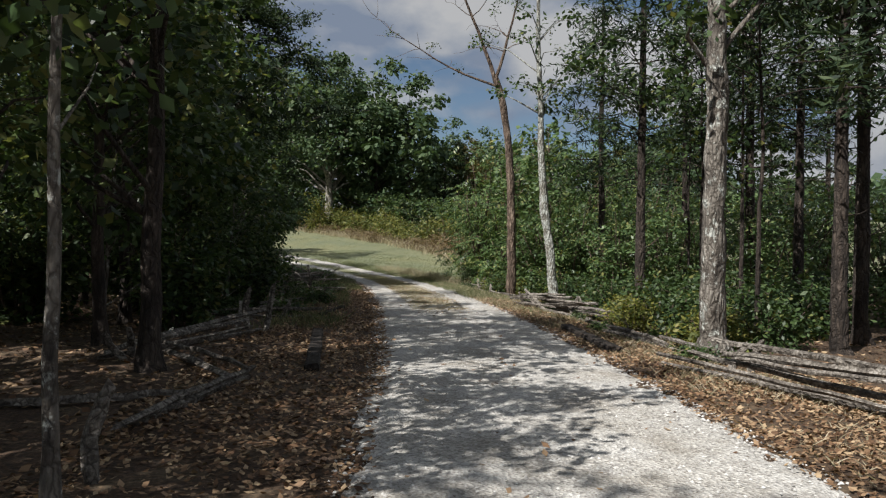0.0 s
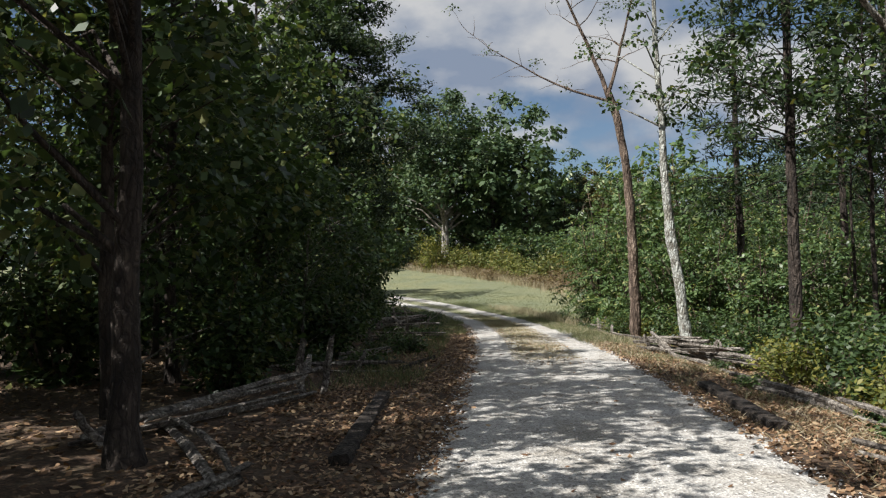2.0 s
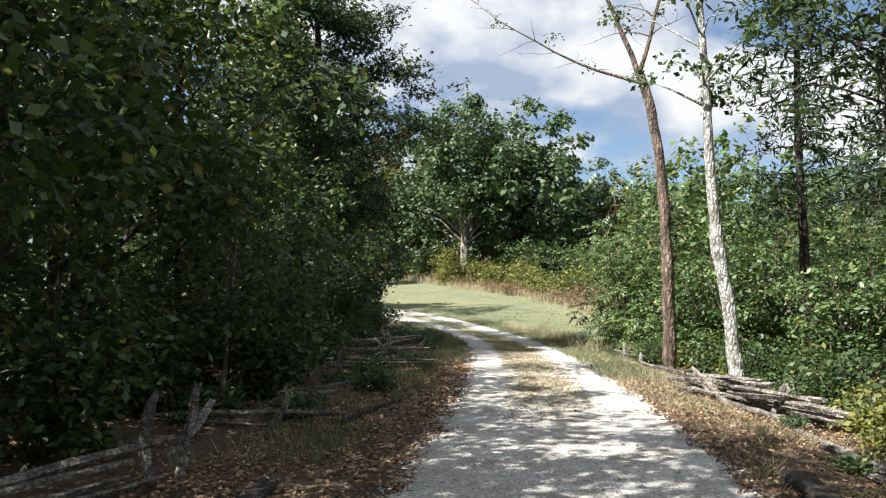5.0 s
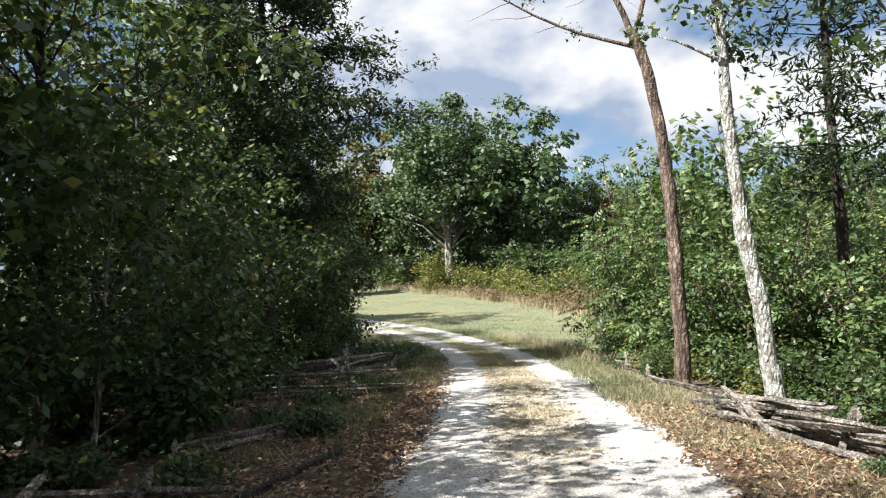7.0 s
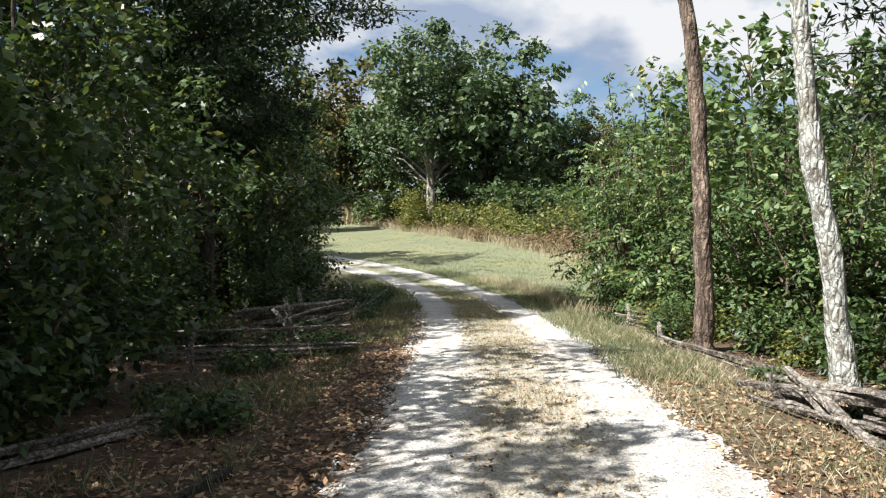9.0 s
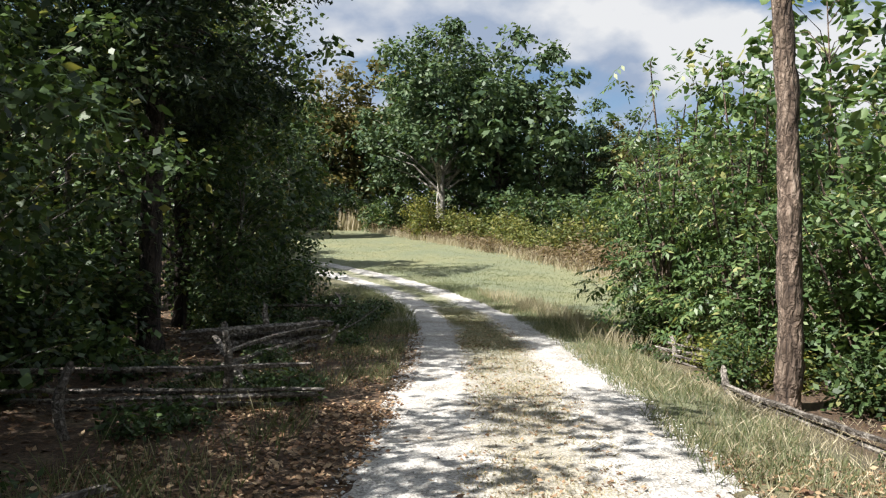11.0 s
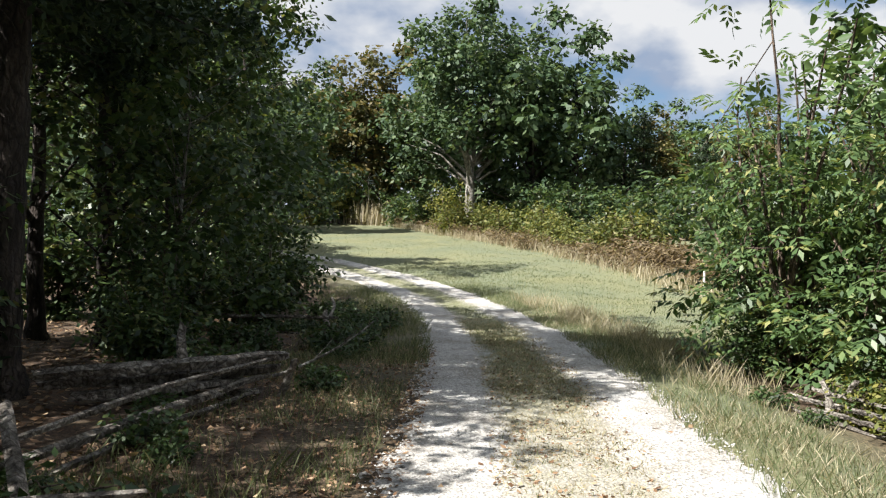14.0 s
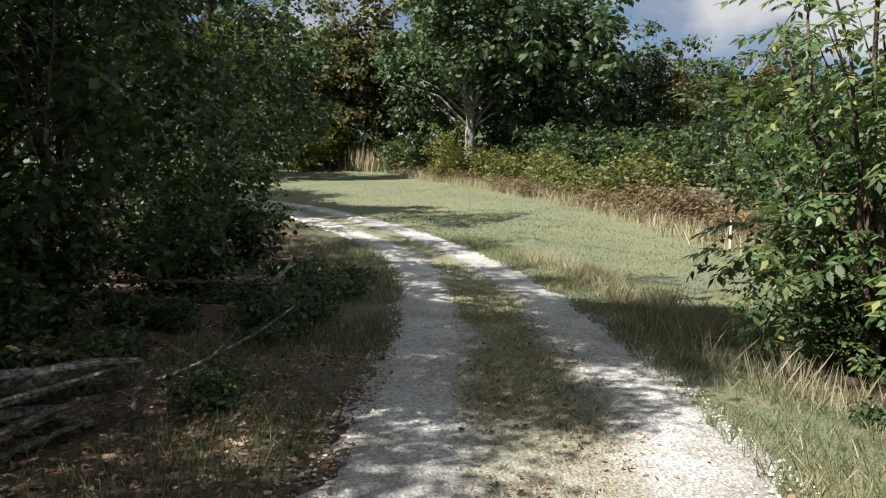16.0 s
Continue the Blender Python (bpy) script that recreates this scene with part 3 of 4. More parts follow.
def leafy_bush(name, label, seed, h=2.5, r=1.3, stems=9, per=320, leaf=0.10, green="leaf_bush", bark="bark_brown", low=0.1, group="roadside bushes", folded=True, narrow=0.5, spread=0.38, compound=0):
    rnd = np.random.default_rng(seed)
    T, C = [], []
    for q in range(stems):
        a = q * 2.4 + rnd.uniform(-0.4, 0.4)
        tilt = rnd.uniform(0.05, 1.0) * r / h
        hh = h * rnd.uniform(0.6, 1.05) * (1 - 0.25 * tilt)
        b = limb((0.12 * math.cos(a), 0.12 * math.sin(a), -0.05), (math.cos(a) * tilt, math.sin(a) * tilt, 1), hh, 0.012 + 0.006 * h, rnd, 0.35, 0.1, 7)
        T.append(b)
        for k in range(8):
            f = low + (1 - low) * (k + rnd.uniform(0, 1)) / 8
            i = f * 7
            c = np.array([np.interp(i, range(8), b[:, m]) for m in range(3)])
            out = rnd.normal(size=3) * (0.22 * r, 0.22 * r, 0.12 * h)
            C.append(c + out * (1.1 - 0.4 * f))
            if k % 3 == 0:
                T.append(np.array([np.r_[c, 0.008], np.r_[c + out * 0.6, 0.006], np.r_[c + out, 0.003]]))
    C = np.array(C)
    C[:, 2] = np.maximum(C[:, 2], 0.12)
    pts, out = clumps(C, max(per // 8, 4), spread, rnd)
    pts[:, 2] = np.maximum(pts[:, 2], 0.03)
    lv, lf = leaves(pts, leaf, rnd, 0.6, narrow, folded, out)
    if compound:
        pick = rnd.random(len(pts)) < 0.16
        lv, lf = sprays(pts[pick], compound, rnd, unit(out[pick] + 0.6 * unit(pts[pick] * (1, 1, 0.0) + (0, 0, 0.3))))
    t = thing(name, label, "bush", group)
    v, f = tubes(T, 5)
    tagged(put("branchwork", mesh_from("branchwork", v, f), MAT[bark], t, smooth=True), kind="stuff")
    tagged(put("foliage", mesh_from("foliage", lv, lf), MAT[green], t), kind="stuff")
    return t


def stand(t, x, y, turn=0.0, size=1.0):
    t.matrix_basis = pose(x, y, float(land(x, y)), 0, 0, turn) @ Matrix.Scale(size, 4)
    return t


def another(t, x, y, turn=0.0, size=1.0):
    return copy_thing(t, pose(x, y, float(land(x, y)), 0, 0, turn) @ Matrix.Scale(size, 4))


class Grove:
    """One model of a plant: the first stands where it is first placed, the others are copies with all their parts."""

    def __init__(self, first):
        self.first, self.used = first, False

    def at(self, x, y, turn=None, size=1.0):
        turn = rng.uniform(0, 360) if turn is None else turn
        if self.used:
            t = copy_thing(self.first, pose(x, y, float(land(x, y)), 0, 0, turn))
            t.matrix_basis = pose(x, y, float(land(x, y)), 0, 0, turn) @ Matrix.Scale(size, 4)
            return t
        self.used = True
        return stand(self.first, x, y, turn, size)


# ---- right side of the drive ----
def forked_tree():
    """The brown trunk beside the fence: forks high up, thin bare boughs reach over the drive."""
    rnd = np.random.default_rng(31)
    tp = trunk_path(7.3, 0.15, rnd, (-0.006, 0.0), 0.008, 1.45)
    tp[:, 0] -= 2.6e-5 * np.abs(tp[:, 2]) ** 5
    tp[:, 3] = np.r_[0.23, 0.20, 0.165, 0.15, np.linspace(0.15, 0.105, len(tp) - 4)]
    top = tp[-1, :3]
    L = []
    for way, ln, rad in (((-0.35, 0.1, 1), 4.5, 0.075), ((0.3, 0.0, 1), 4.0, 0.06)):
        b = limb(top - (0, 0, 0.1), way, ln, rad, rnd, 0.35, 0, 8, 0.2)
        L.append(b)
        for q in range(12):
            k = rnd.integers(1, 8)
            a = rnd.uniform(0, 6.3)
            c = limb(b[k, :3], (math.cos(a), math.sin(a), 0.6), rnd.uniform(0.8, 2.0), b[k, 3] * 0.4, rnd, 0.5, 0, 6, 0.15)
            L.append(c)
            for _ in range(3):
                e = rnd.integers(2, 7)
                L.append(limb(c[e, :3], rnd.normal(size=3) + (0, 0, 0.5), rnd.uniform(0.3, 0.8), 0.007, rnd, 0.5, 0, 4, 0.3))
    bough = limb(on_path(tp, 7.0)[:3], (-1, -0.1, 0.35), 4.6, 0.045, rnd, 0.25, -0.1, 8, 0.1)
    L.append(bough)
    for e in range(2, 9):
        for _ in range(2):
            L.append(limb(bough[e, :3], (rnd.uniform(-1, 0.2), rnd.uniform(-0.6, 0.6), rnd.uniform(-0.3, 0.7)), rnd.uniform(0.4, 1.2), 0.01, rnd, 0.5, 0, 5, 0.3))
    pts, out = clumps([l[-1, :3] for l in L[::4]], 26, 0.3, rnd)
    lv, lf = leaves(pts, 0.09, rnd)
    return finish_tree("tree", "brown-barked tree with a forked, nearly bare top", "roadside trees", [tp], L, lv, lf, "bark_brown", "leaf_mid", 14, old=2)


stand(forked_tree(), 3.58, 21.5)
pale = broadleaf("slender tree with pale lichen-mottled bark", 12, h=11.5, r=0.15, bare=4.8, reach=1.7, balls=22, ball=0.45, per=45, leaf=0.13, ends=0.9, bark="bark_pale", green="leaf_mid", lean=(-0.09, 0.005), group="roadside trees", old=3, curve=0.004)
stand(pale, 4.32, 17.7)
oak = broadleaf("stout oak with grey furrowed bark", 21, h=14, r=0.215, bare=5.2, reach=3.4, balls=34, ball=0.62, per=60, leaf=0.15, ends=0.85, bark="bark_grey", green="leaf_mid", group="roadside trees", wobble=0.008, old=4)
stand(oak, 5.1, 8.0)
pineA = Grove(needle_tree("dark-trunked cedar with tiers of drooping needles", 41, h=12, r=0.14, bare=3.8, reach=2.2, per=17, old=6))
pineB = Grove(needle_tree("tall pine with dead lower stubs", 42, h=13.5, r=0.14, bare=4.8, reach=2.4, per=17, bark="bark_dark", dead=10, old=7))
for n, (x, y, s) in enumerate([(6.2, 19.8, 0.9), (5.6, 13.6, 0.9), (8.9, 20, 0.9), (9.6, 19, 1.05), (9.2, 16, 0.95), (9.0, 13, 0.9), (7.3, 8.3, 0.95), (8.2, 9.2, 1.0), (7.0, 5.6, 0.9), (10, 4.5, 1.0)]):
    (pineA if n % 2 == 0 else pineB).at(x, y, size=s)

bushA = Grove(leafy_bush("bush", "dense green broad-leaved roadside bush", 51, h=5.2, r=2.0, stems=16, per=440, leaf=0.135, spread=0.55, compound=0.34))
bushB = Grove(leafy_bush("bush", "tall green sumac-like bush in full leaf", 52, h=3.6, r=1.5, stems=12, per=330, leaf=0.135, spread=0.42, folded=False))
# bushC takes the darker leaf_mid: understory shade put into its leaf colour
bushC = Grove(leafy_bush("bush", "low green undergrowth bush", 53, h=1.3, r=1.0, stems=9, per=200, leaf=0.11, green="leaf_mid", folded=False))
bushD = Grove(leafy_bush("bush", "low yellow-green weedy bush", 54, h=0.9, r=0.8, stems=9, per=160, leaf=0.10, green="leaf_yellow", folded=False))
for x, y, s in [(3.3, 28.5, 1.14), (4.25, 26.0, 1.04), (3.6, 31.2, 0.8), (5.5, 29.2, 1.1), (6.0, 31.5, 1.05), (5.8, 24.6, 1.05), (7.6, 27.4, 1.1), (8.6, 31.5, 1.1), (9.8, 27.5, 1.15)]:
    bushA.at(x, y, size=s)
for x, y, s in [(4.2, 24.5, 0.8), (5.1, 22.9, 1.0), (5.5, 21.2, 1.0), (7.0, 22.2, 1.15), (6.3, 18.4, 0.9), (8.6, 24.0, 1.2), (7.9, 18.6, 1.0), (10.4, 22.0, 1.2), (9.3, 15.5, 0.9), (11, 18, 1.1), (11.2, 13, 1.0), (4.6, 33.2, 0.8), (13, 20, 1.3), (13, 15, 1.2), (12.5, 9.5, 1.2), (12, 5, 1.2), (14, 26, 1.4)]:
    bushB.at(x, y, size=s)
for x, y, s in [(4.7, 21.6, 0.9), (5.1, 19.6, 0.95), (5.4, 17.4, 1.0), (5.4, 15.3, 1.0), (5.7, 12.8, 1.0), (5.5, 10.2, 0.9), (6.4, 11.5, 1.1), (6.8, 13.9, 1.1), (7.6, 12.2, 1.2), (6.4, 8.9, 0.9), (7.4, 10.3, 1.1), (8.8, 11.4, 1.2), (3.3, 22.9, 0.7), (2.9, 28.4, 0.8), (8.8, 7.4, 1.1), (9.8, 8.6, 1.3), (8.2, 5.6, 1.1), (7.0, 3.6, 0.9), (9.5, 3.0, 1.2), (7.4, 16.4, 1.1)]:
    bushC.at(x, y, size=s)
for x, y, s in [(4.0, 23.0, 0.7), (4.9, 20.6, 0.7), (3.3, 25.2, 0.7), (5.0, 12.0, 0.9), (5.3, 13.6, 0.8), (5.4, 8.8, 0.9), (3.5, 24.2, 0.7), (5.9, 9.9, 0.9)]:
    bushD.at(x, y, size=s)
sapling = Grove(broadleaf("tall sapling with large drooping leaves", 55, h=6.6, r=0.045, bare=2.0, reach=1.3, balls=20, ball=0.5, per=30, leaf=0.21, ends=0.9, bark="bark_brown", green="leaf_bush", group="roadside trees", folded=True, narrow=0.6))
for x, y, s in [(5.7, 26.2, 1.1), (4.9, 21.4, 0.72), (7.0, 24.0, 0.95), (4.7, 28.6, 1.0), (4.3, 25.2, 0.85)]:
    sapling.at(x, y, size=s)

slim = Grove(broadleaf("slim young tree with thin light green leaves", 56, h=8.2, r=0.05, bare=3.6, reach=1.6, balls=20, ball=0.5, per=34, leaf=0.15, ends=0.9, bark="bark_dark", green="leaf_mid"))
for x, y, s in [(5.75, 13.9, 1.0), (7.9, 17.0, 0.9), (6.7, 9.9, 1.05)]:
    slim.at(x, y, size=s)
mixed = Grove(broadleaf("slim young broad-leaved tree among the pines", 57, h=8.6, r=0.06, bare=3.0, reach=1.8, balls=22, ball=0.5, per=36, leaf=0.15, ends=0.9, bark="bark_dark", green="leaf_mid"))
for x, y, s in [(7.4, 14.6, 1.0), (6.9, 11.2, 0.9), (9.8, 17.5, 1.1), (11.5, 12.0, 1.2)]:
    mixed.at(x, y, size=s)

# ---- left woods ----
woodA = Grove(broadleaf("tall dark woodland tree in full leaf", 61, h=11.5, r=0.14, bare=2.4, reach=2.9, balls=50, ball=0.8, per=76, leaf=0.175, bark="bark_dark", green="leaf_dark"))
woodB = Grove(broadleaf("slim dark woodland tree", 62, h=9.0, r=0.085, bare=1.5, reach=2.1, balls=40, ball=0.66, per=84, leaf=0.15, bark="bark_dark", green="leaf_dark"))
woodC = Grove(broadleaf("young woodland tree leaning to the light", 63, h=6.0, r=0.055, bare=0.6, reach=1.8, balls=38, ball=0.6, per=95, leaf=0.15, bark="bark_grey", green="leaf_mid", lean=(0.06, 0)))
thin = broadleaf("thin pale-barked sapling beside the fallen rails", 65, h=5.6, r=0.045, bare=2.2, reach=1.3, balls=18, ball=0.5, per=60, leaf=0.13, ends=0.9, bark="bark_grey", green="leaf_dark")
stand(thin, -1.41, 0.05)
another(thin, -8.5, 25.2, 140, 1.7)
under = Grove(leafy_bush("bush", "shaded green undergrowth bush", 64, h=2.4, r=1.4, stems=12, per=280, leaf=0.155, green="leaf_dark", group="undergrowth", folded=False, spread=0.45))
# tall trees at y < 0 stand out of view, added to block sky light
for x, y, s in [(-2.4, 4.4, 0.9), (-6.8, 6.6, 0.85), (-5.6, 2.4, 1.18), (-9.0, 11.5, 0.85), (-8.5, 5.0, 1.1), (-9.8, 17.0, 1.15), (-11.4, 22, 1.0), (-9, 28, 1.1), (-11, 34, 1.1), (-12, 13, 1.15), (-13, 6, 1.2), (-14, 20, 1.2), (-15, 29, 1.2), (-7.6, -3.4, 0.95), (-9, -3, 1.1), (-11.8, 42, 1.2), (-7.2, 27.2, 1.08), (-12.5, -1, 1.2), (-17, 12, 1.3), (-18, 18, 1.3), (-7.5, -7, 1.1), (-4.4, -7.2, 1.0)]:
    woodA.at(x, y, size=s)
# slim trees at y < 1, beside the view, are added to shade the near ground
for x, y, s in [(-3.8, 6.6, 1.12), (-4.6, 9.6, 1.15), (-5.3, 12.0, 1.1), (-4.8, 13.7, 1.2), (-6.4, 18.5, 1.0), (-7.5, 22.0, 0.95), (-6.7, 26.6, 0.98), (-3.4, -0.8, 0.92), (-3.1, 2.0, 0.98), (-4.7, 0.4, 0.85), (-7.0, 13.6, 0.85), (-6.4, 5.4, 1.0), (-9.6, 26.4, 1.0), (-6.9, 28.6, 0.85), (-8.4, 31.5, 1.0), (-11.5, 17, 1.1), (-10.5, 8, 1.1), (-8.4, 20.4, 1.15)]:
    woodB.at(x, y, size=s)
for x, y, s in [(-3.7, 12.9, 0.7), (-4.2, 16.2, 0.72), (-5.2, 11.2, 0.95), (-5.7, 26.4, 0.85), (-7.2, 33.5, 0.9), (-9.3, 37.5, 1.0), (-4.4, 8.0, 0.9), (-4.6, 18.0, 0.7)]:
    woodC.at(x, y, turn=rng.uniform(-40, 40), size=s)
for x, y, s in [(-3.6, 9.2, 0.8), (-4.4, 11.8, 0.9), (-3.4, 14.0, 0.8), (-4.1, 15.9, 0.9), (-5.3, 14.9, 1.1), (-5.0, 18.8, 0.8), (-6.0, 20.3, 1.0), (-6.4, 22.6, 1.0), (-4.9, 24.7, 0.6), (-6.0, 26.8, 0.9), (-6.2, 30.4, 0.8), (-7.4, 35.0, 0.9), (-8.3, 33.0, 1.0), (-9.2, 36.3, 1.0), (-10.6, 39.6, 1.0), (-6.4, 9.5, 1.1), (-7.0, 7.0, 1.1), (-8.5, 14.5, 1.2), (-8.6, 20, 1.3), (-10, 25.5, 1.3), (-9.5, 11, 1.3), (-5.4, 3.2, 1.0), (-7.6, 29.3, 1.0), (-13, 43, 1.2), (-11, 31, 1.3), (-11.5, 22.3, 1.3), (-14.5, 26.0, 1.4), (-12.5, 18.0, 1.3)]:
    under.at(x, y, size=s)
cedar = needle_tree("big dark cedar spreading over the fence", 71, h=13.0, r=0.2, bare=4.0, reach=4.6, tiers=22, sprays=19, per=48, bark="bark_dark", dead=12, fine=0.15, bulge=True, old=8, narrow=0.34)
stand(cedar, -5.8, 23.4)

# ---- beyond the meadow ----
far_oak = broadleaf("great spreading oak with a pale sunlit trunk", 81, h=17.2, r=0.48, bare=4.6, reach=7.2, balls=150, ball=1.5, per=110, leaf=0.44, bark="bark_white", green="leaf_oak", group="meadow trees", wobble=0.02, fill=0.35)
stand(far_oak, -8.8, 77.5)
farA = Grove(broadleaf("tall green tree at the meadow edge", 82, h=15.5, r=0.3, bare=0.8, reach=5.2, balls=62, ball=1.55, per=68, leaf=0.57, bark="bark_dark", green="leaf_oak", group="meadow trees", fill=0.4))
farB = Grove(broadleaf("autumn-tinted tree at the meadow edge", 83, h=13, r=0.22, bare=0.8, reach=3.8, balls=55, ball=1.25, per=85, leaf=0.42, bark="bark_dark", green="leaf_autumn", group="meadow trees", fill=0.4))
farC = Grove(needle_tree("dark green cedar at the meadow edge", 87, h=11, r=0.2, bare=0.8, reach=3.2, tiers=17, sprays=7, per=13, droop=0.2, fine=0.36, group="meadow trees"))
for x, y, s in [(-3.8, 79.5, 1.12), (-0.4, 80.0, 1.04), (4.0, 88, 0.76), (-14.5, 87, 0.9), (-30, 84, 0.95), (-36, 74, 0.95), (-25, 93, 1.0), (10, 92, 0.72), (17, 88, 0.7), (-31, 66, 0.85), (-27, 55, 0.8), (-20, 46.5, 0.8), (-15.3, 45.8, 0.75), (-22, 51.5, 0.85), (-36, 60, 1.0), (25, 82, 0.75), (-22, 70, 0.88), (-28, 74, 0.8), (22, 60, 0.7)]:
    farA.at(x, y, size=s)
for x, y, s in [(-18, 87, 1.22), (-21, 86.5, 1.15), (-15.5, 91, 1.3), (-24, 85, 0.9), (7, 84, 0.7), (13, 80, 0.7), (-33, 79, 0.9), (20, 72, 0.6), (-40, 68, 0.9), (26, 66, 0.7)]:
    farB.at(x, y, size=s)
for x, y, s in [(5.2, 82, 0.85), (1.8, 84, 0.9), (-22.5, 84, 0.65), (9.5, 77, 0.7), (15, 72, 0.65), (16, 60, 0.7), (19, 52, 0.7), (14, 44, 0.6), (16, 36, 0.8), (21, 40, 0.9), (19, 30, 0.9)]:
    farC.at(x, y, size=s)
young = needle_tree("young pale green conifer at the meadow edge", 93, h=5.6, r=0.09, bare=0.4, reach=2.3, tiers=11, sprays=6, per=14, droop=0.1, fine=0.3, green="leaf_yellow", group="meadow trees", narrow=0.4)
stand(young, -21.6, 83.5)
gold = Grove(leafy_bush("bush", "yellow-green bush at the foot of the oak", 84, h=4.2, r=2.2, stems=12, per=260, leaf=0.2, green="leaf_yellow", group="meadow shrubs", folded=False, spread=0.6))
gold.at(-9.3, 71.5)
gold.at(-23.6, 82, size=1.25)
scrub = Grove(leafy_bush("shrub", "olive scrub shrub at the meadow edge", 85, h=1.9, r=1.5, stems=10, per=150, leaf=0.17, green="shrub", group="meadow shrubs", folded=False, spread=0.5))
dry = Grove(leafy_bush("shrub", "dry brown weed thicket", 86, h=1.25, r=1.2, stems=6, per=104, leaf=0.2, green="weed", group="meadow shrubs", folded=False, narrow=0.25, spread=0.4))
line = soft_line(BRUSH, 1.0)
for n, (x, y) in enumerate(line):
    if y > 34 and n % 3 != 2:
        dry.at(x + 0.8 + rng.uniform(-0.4, 0.4), y + rng.uniform(-0.5, 0.5), size=rng.uniform(0.7, 1.1))
    if y < 53 and y > 36:
        dry.at(x + 2.2 + rng.uniform(-0.6, 0.6), y + 1.0 + rng.uniform(-0.7, 0.7), size=rng.uniform(1.0, 1.5))
    if n % 2 == 0 and y > 51 and y < 80:
        scrub.at(x + 2.3 + rng.uniform(-0.8, 0.8), y + 1.2 + rng.uniform(-1, 1), size=rng.uniform(0.9, 1.45))

# leaf_dark here puts the shadow under the far trees into the foliage colour
thicket = Grove(leafy_bush("bush", "dense green thicket under the far trees", 88, h=4.2, r=2.6, stems=12, per=170, leaf=0.36, green="leaf_dark", group="meadow shrubs", folded=False, spread=0.75))
for x, y, s in [(6.5, 52, 0.8), (9, 47, 0.8), (8, 57, 0.9), (4, 61, 0.9), (2.5, 66, 0.95), (-1, 71, 1.0), (-3.5, 75, 1.0), (6, 68, 1.0), (10, 63, 1.0), (12, 54, 1.0), (13, 69, 1.1), (-13, 80, 0.9), (-7, 82, 1.1), (-10.5, 83, 1.1), (-4.5, 82, 1.0), (-17.5, 86, 0.9), (-15.5, 82, 0.8), (-21.5, 86, 0.9), (-25, 84, 0.9), (-28, 79, 0.9), (-31, 72, 1.0), (-27, 66, 0.8), (-26, 60, 0.8), (12, 40, 0.9), (11, 34, 0.8)]:
    thicket.at(x, y, size=s)
weed = Grove(leafy_bush("weed", "low leafy green weeds in the litter", 89, h=0.5, r=0.45, stems=8, per=64, leaf=0.085, green="leaf_mid", group="ground weeds", folded=False, spread=0.2))
rnd = np.random.default_rng(91)
for n in range(48):
    y = rnd.uniform(19, 34) if n > 9 else rnd.uniform(9, 19)
    x = float(np.interp(y, ROAD[:, 1], ROAD[:, 0])) - rnd.uniform(2.2, 4.8)
    weed.at(x, y, size=rnd.uniform(0.5, 1.2))
for _ in range(16):
    y = rnd.uniform(6, 27)
    x = float(np.interp(y, ROAD[:, 1], ROAD[:, 0])) + rnd.uniform(2.7, 4.2)
    weed.at(x, y, size=rnd.uniform(0.4, 0.8))

# distant woods all round
rnd = np.random.default_rng(90)
C = []
for a in np.linspace(0, 2 * np.pi, 260, endpoint=False):
    R = 105 + 12 * math.sin(a * 3) + rnd.uniform(-6, 6)
    x, y = R * math.cos(a), 25 + R * math.sin(a)
    top = 9 + 3.0 * math.sin(a * 11) + rnd.uniform(-2, 2)
    if abs(a - 0.95) < 0.45:
        top *= 0.8
    for _ in range(9):
        C.append((x + rnd.normal() * 2.5, y + rnd.normal() * 2.5, float(land(x, y)) + rnd.uniform(0, top)))
pts, out = clumps(C, 12, 2.6, rnd)
lv, lf = leaves(pts, 1.7, rnd, 0.4, 0.7, False, out)
tagged(put("far_woods", mesh_from("far_woods", lv, lf), MAT["leaf_oak"]), "distant band of green woods", "woods", kind="stuff")


# ---- split-rail fences, fallen timbers, stake ----
def split_rail(p, q, wide, rnd, parent, name="rail", material="rail"):
    """A riven rail: a rough wedge-shaped length of weathered wood, tapered, bowed and twisted."""
    p, q = Vector(p), Vector(q)
    d = (q - p).normalized()
    a = d.cross(Vector((0, 0, 1)))
    a = a.normalized() if a.length > 0.01 else Vector((1, 0, 0))
    b = a.cross(d)
    corners = [(rnd.uniform(0.75, 1.15), t + rnd.uniform(-0.3, 0.3)) for t in (0.3, 1.5, 2.7, 4.0, 5.3)]
    bow, twist, n = rnd.uniform(-0.11, 0.11), rnd.uniform(-0.5, 0.5), 9
    bm = bmesh.new()
    rings = []
    for k in range(n):
        f = k / (n - 1)
        c = p.lerp(q, f) + a * bow * math.sin(math.pi * f) + b * rnd.uniform(-0.012, 0.012)
        taper = 1.0 - 0.25 * abs(2 * f - 0.9) ** 2
        ring = []
        for r, t in corners:
            rr = wide * 0.5 * r * taper * rnd.uniform(0.88, 1.12)
            ring.append(bm.verts.new(c + a * rr * math.cos(t + twist * f) + b * rr * 0.8 * math.sin(t + twist * f) + (d * rnd.uniform(-0.05, 0.05) if k in (0, n - 1) else Vector())))
        rings.append(ring)
    for r0, r1 in zip(rings, rings[1:]):
        for k in range(5):
            bm.faces.new((r0[k], r0[(k + 1) % 5], r1[(k + 1) % 5], r1[k]))
    bm.faces.new(rings[0][::-1])
    bm.faces.new(rings[-1])
    me = bpy.data.meshes.new(name)
    bm.to_mesh(me)
    bm.free()
    return put(name, me, MAT[material], parent)


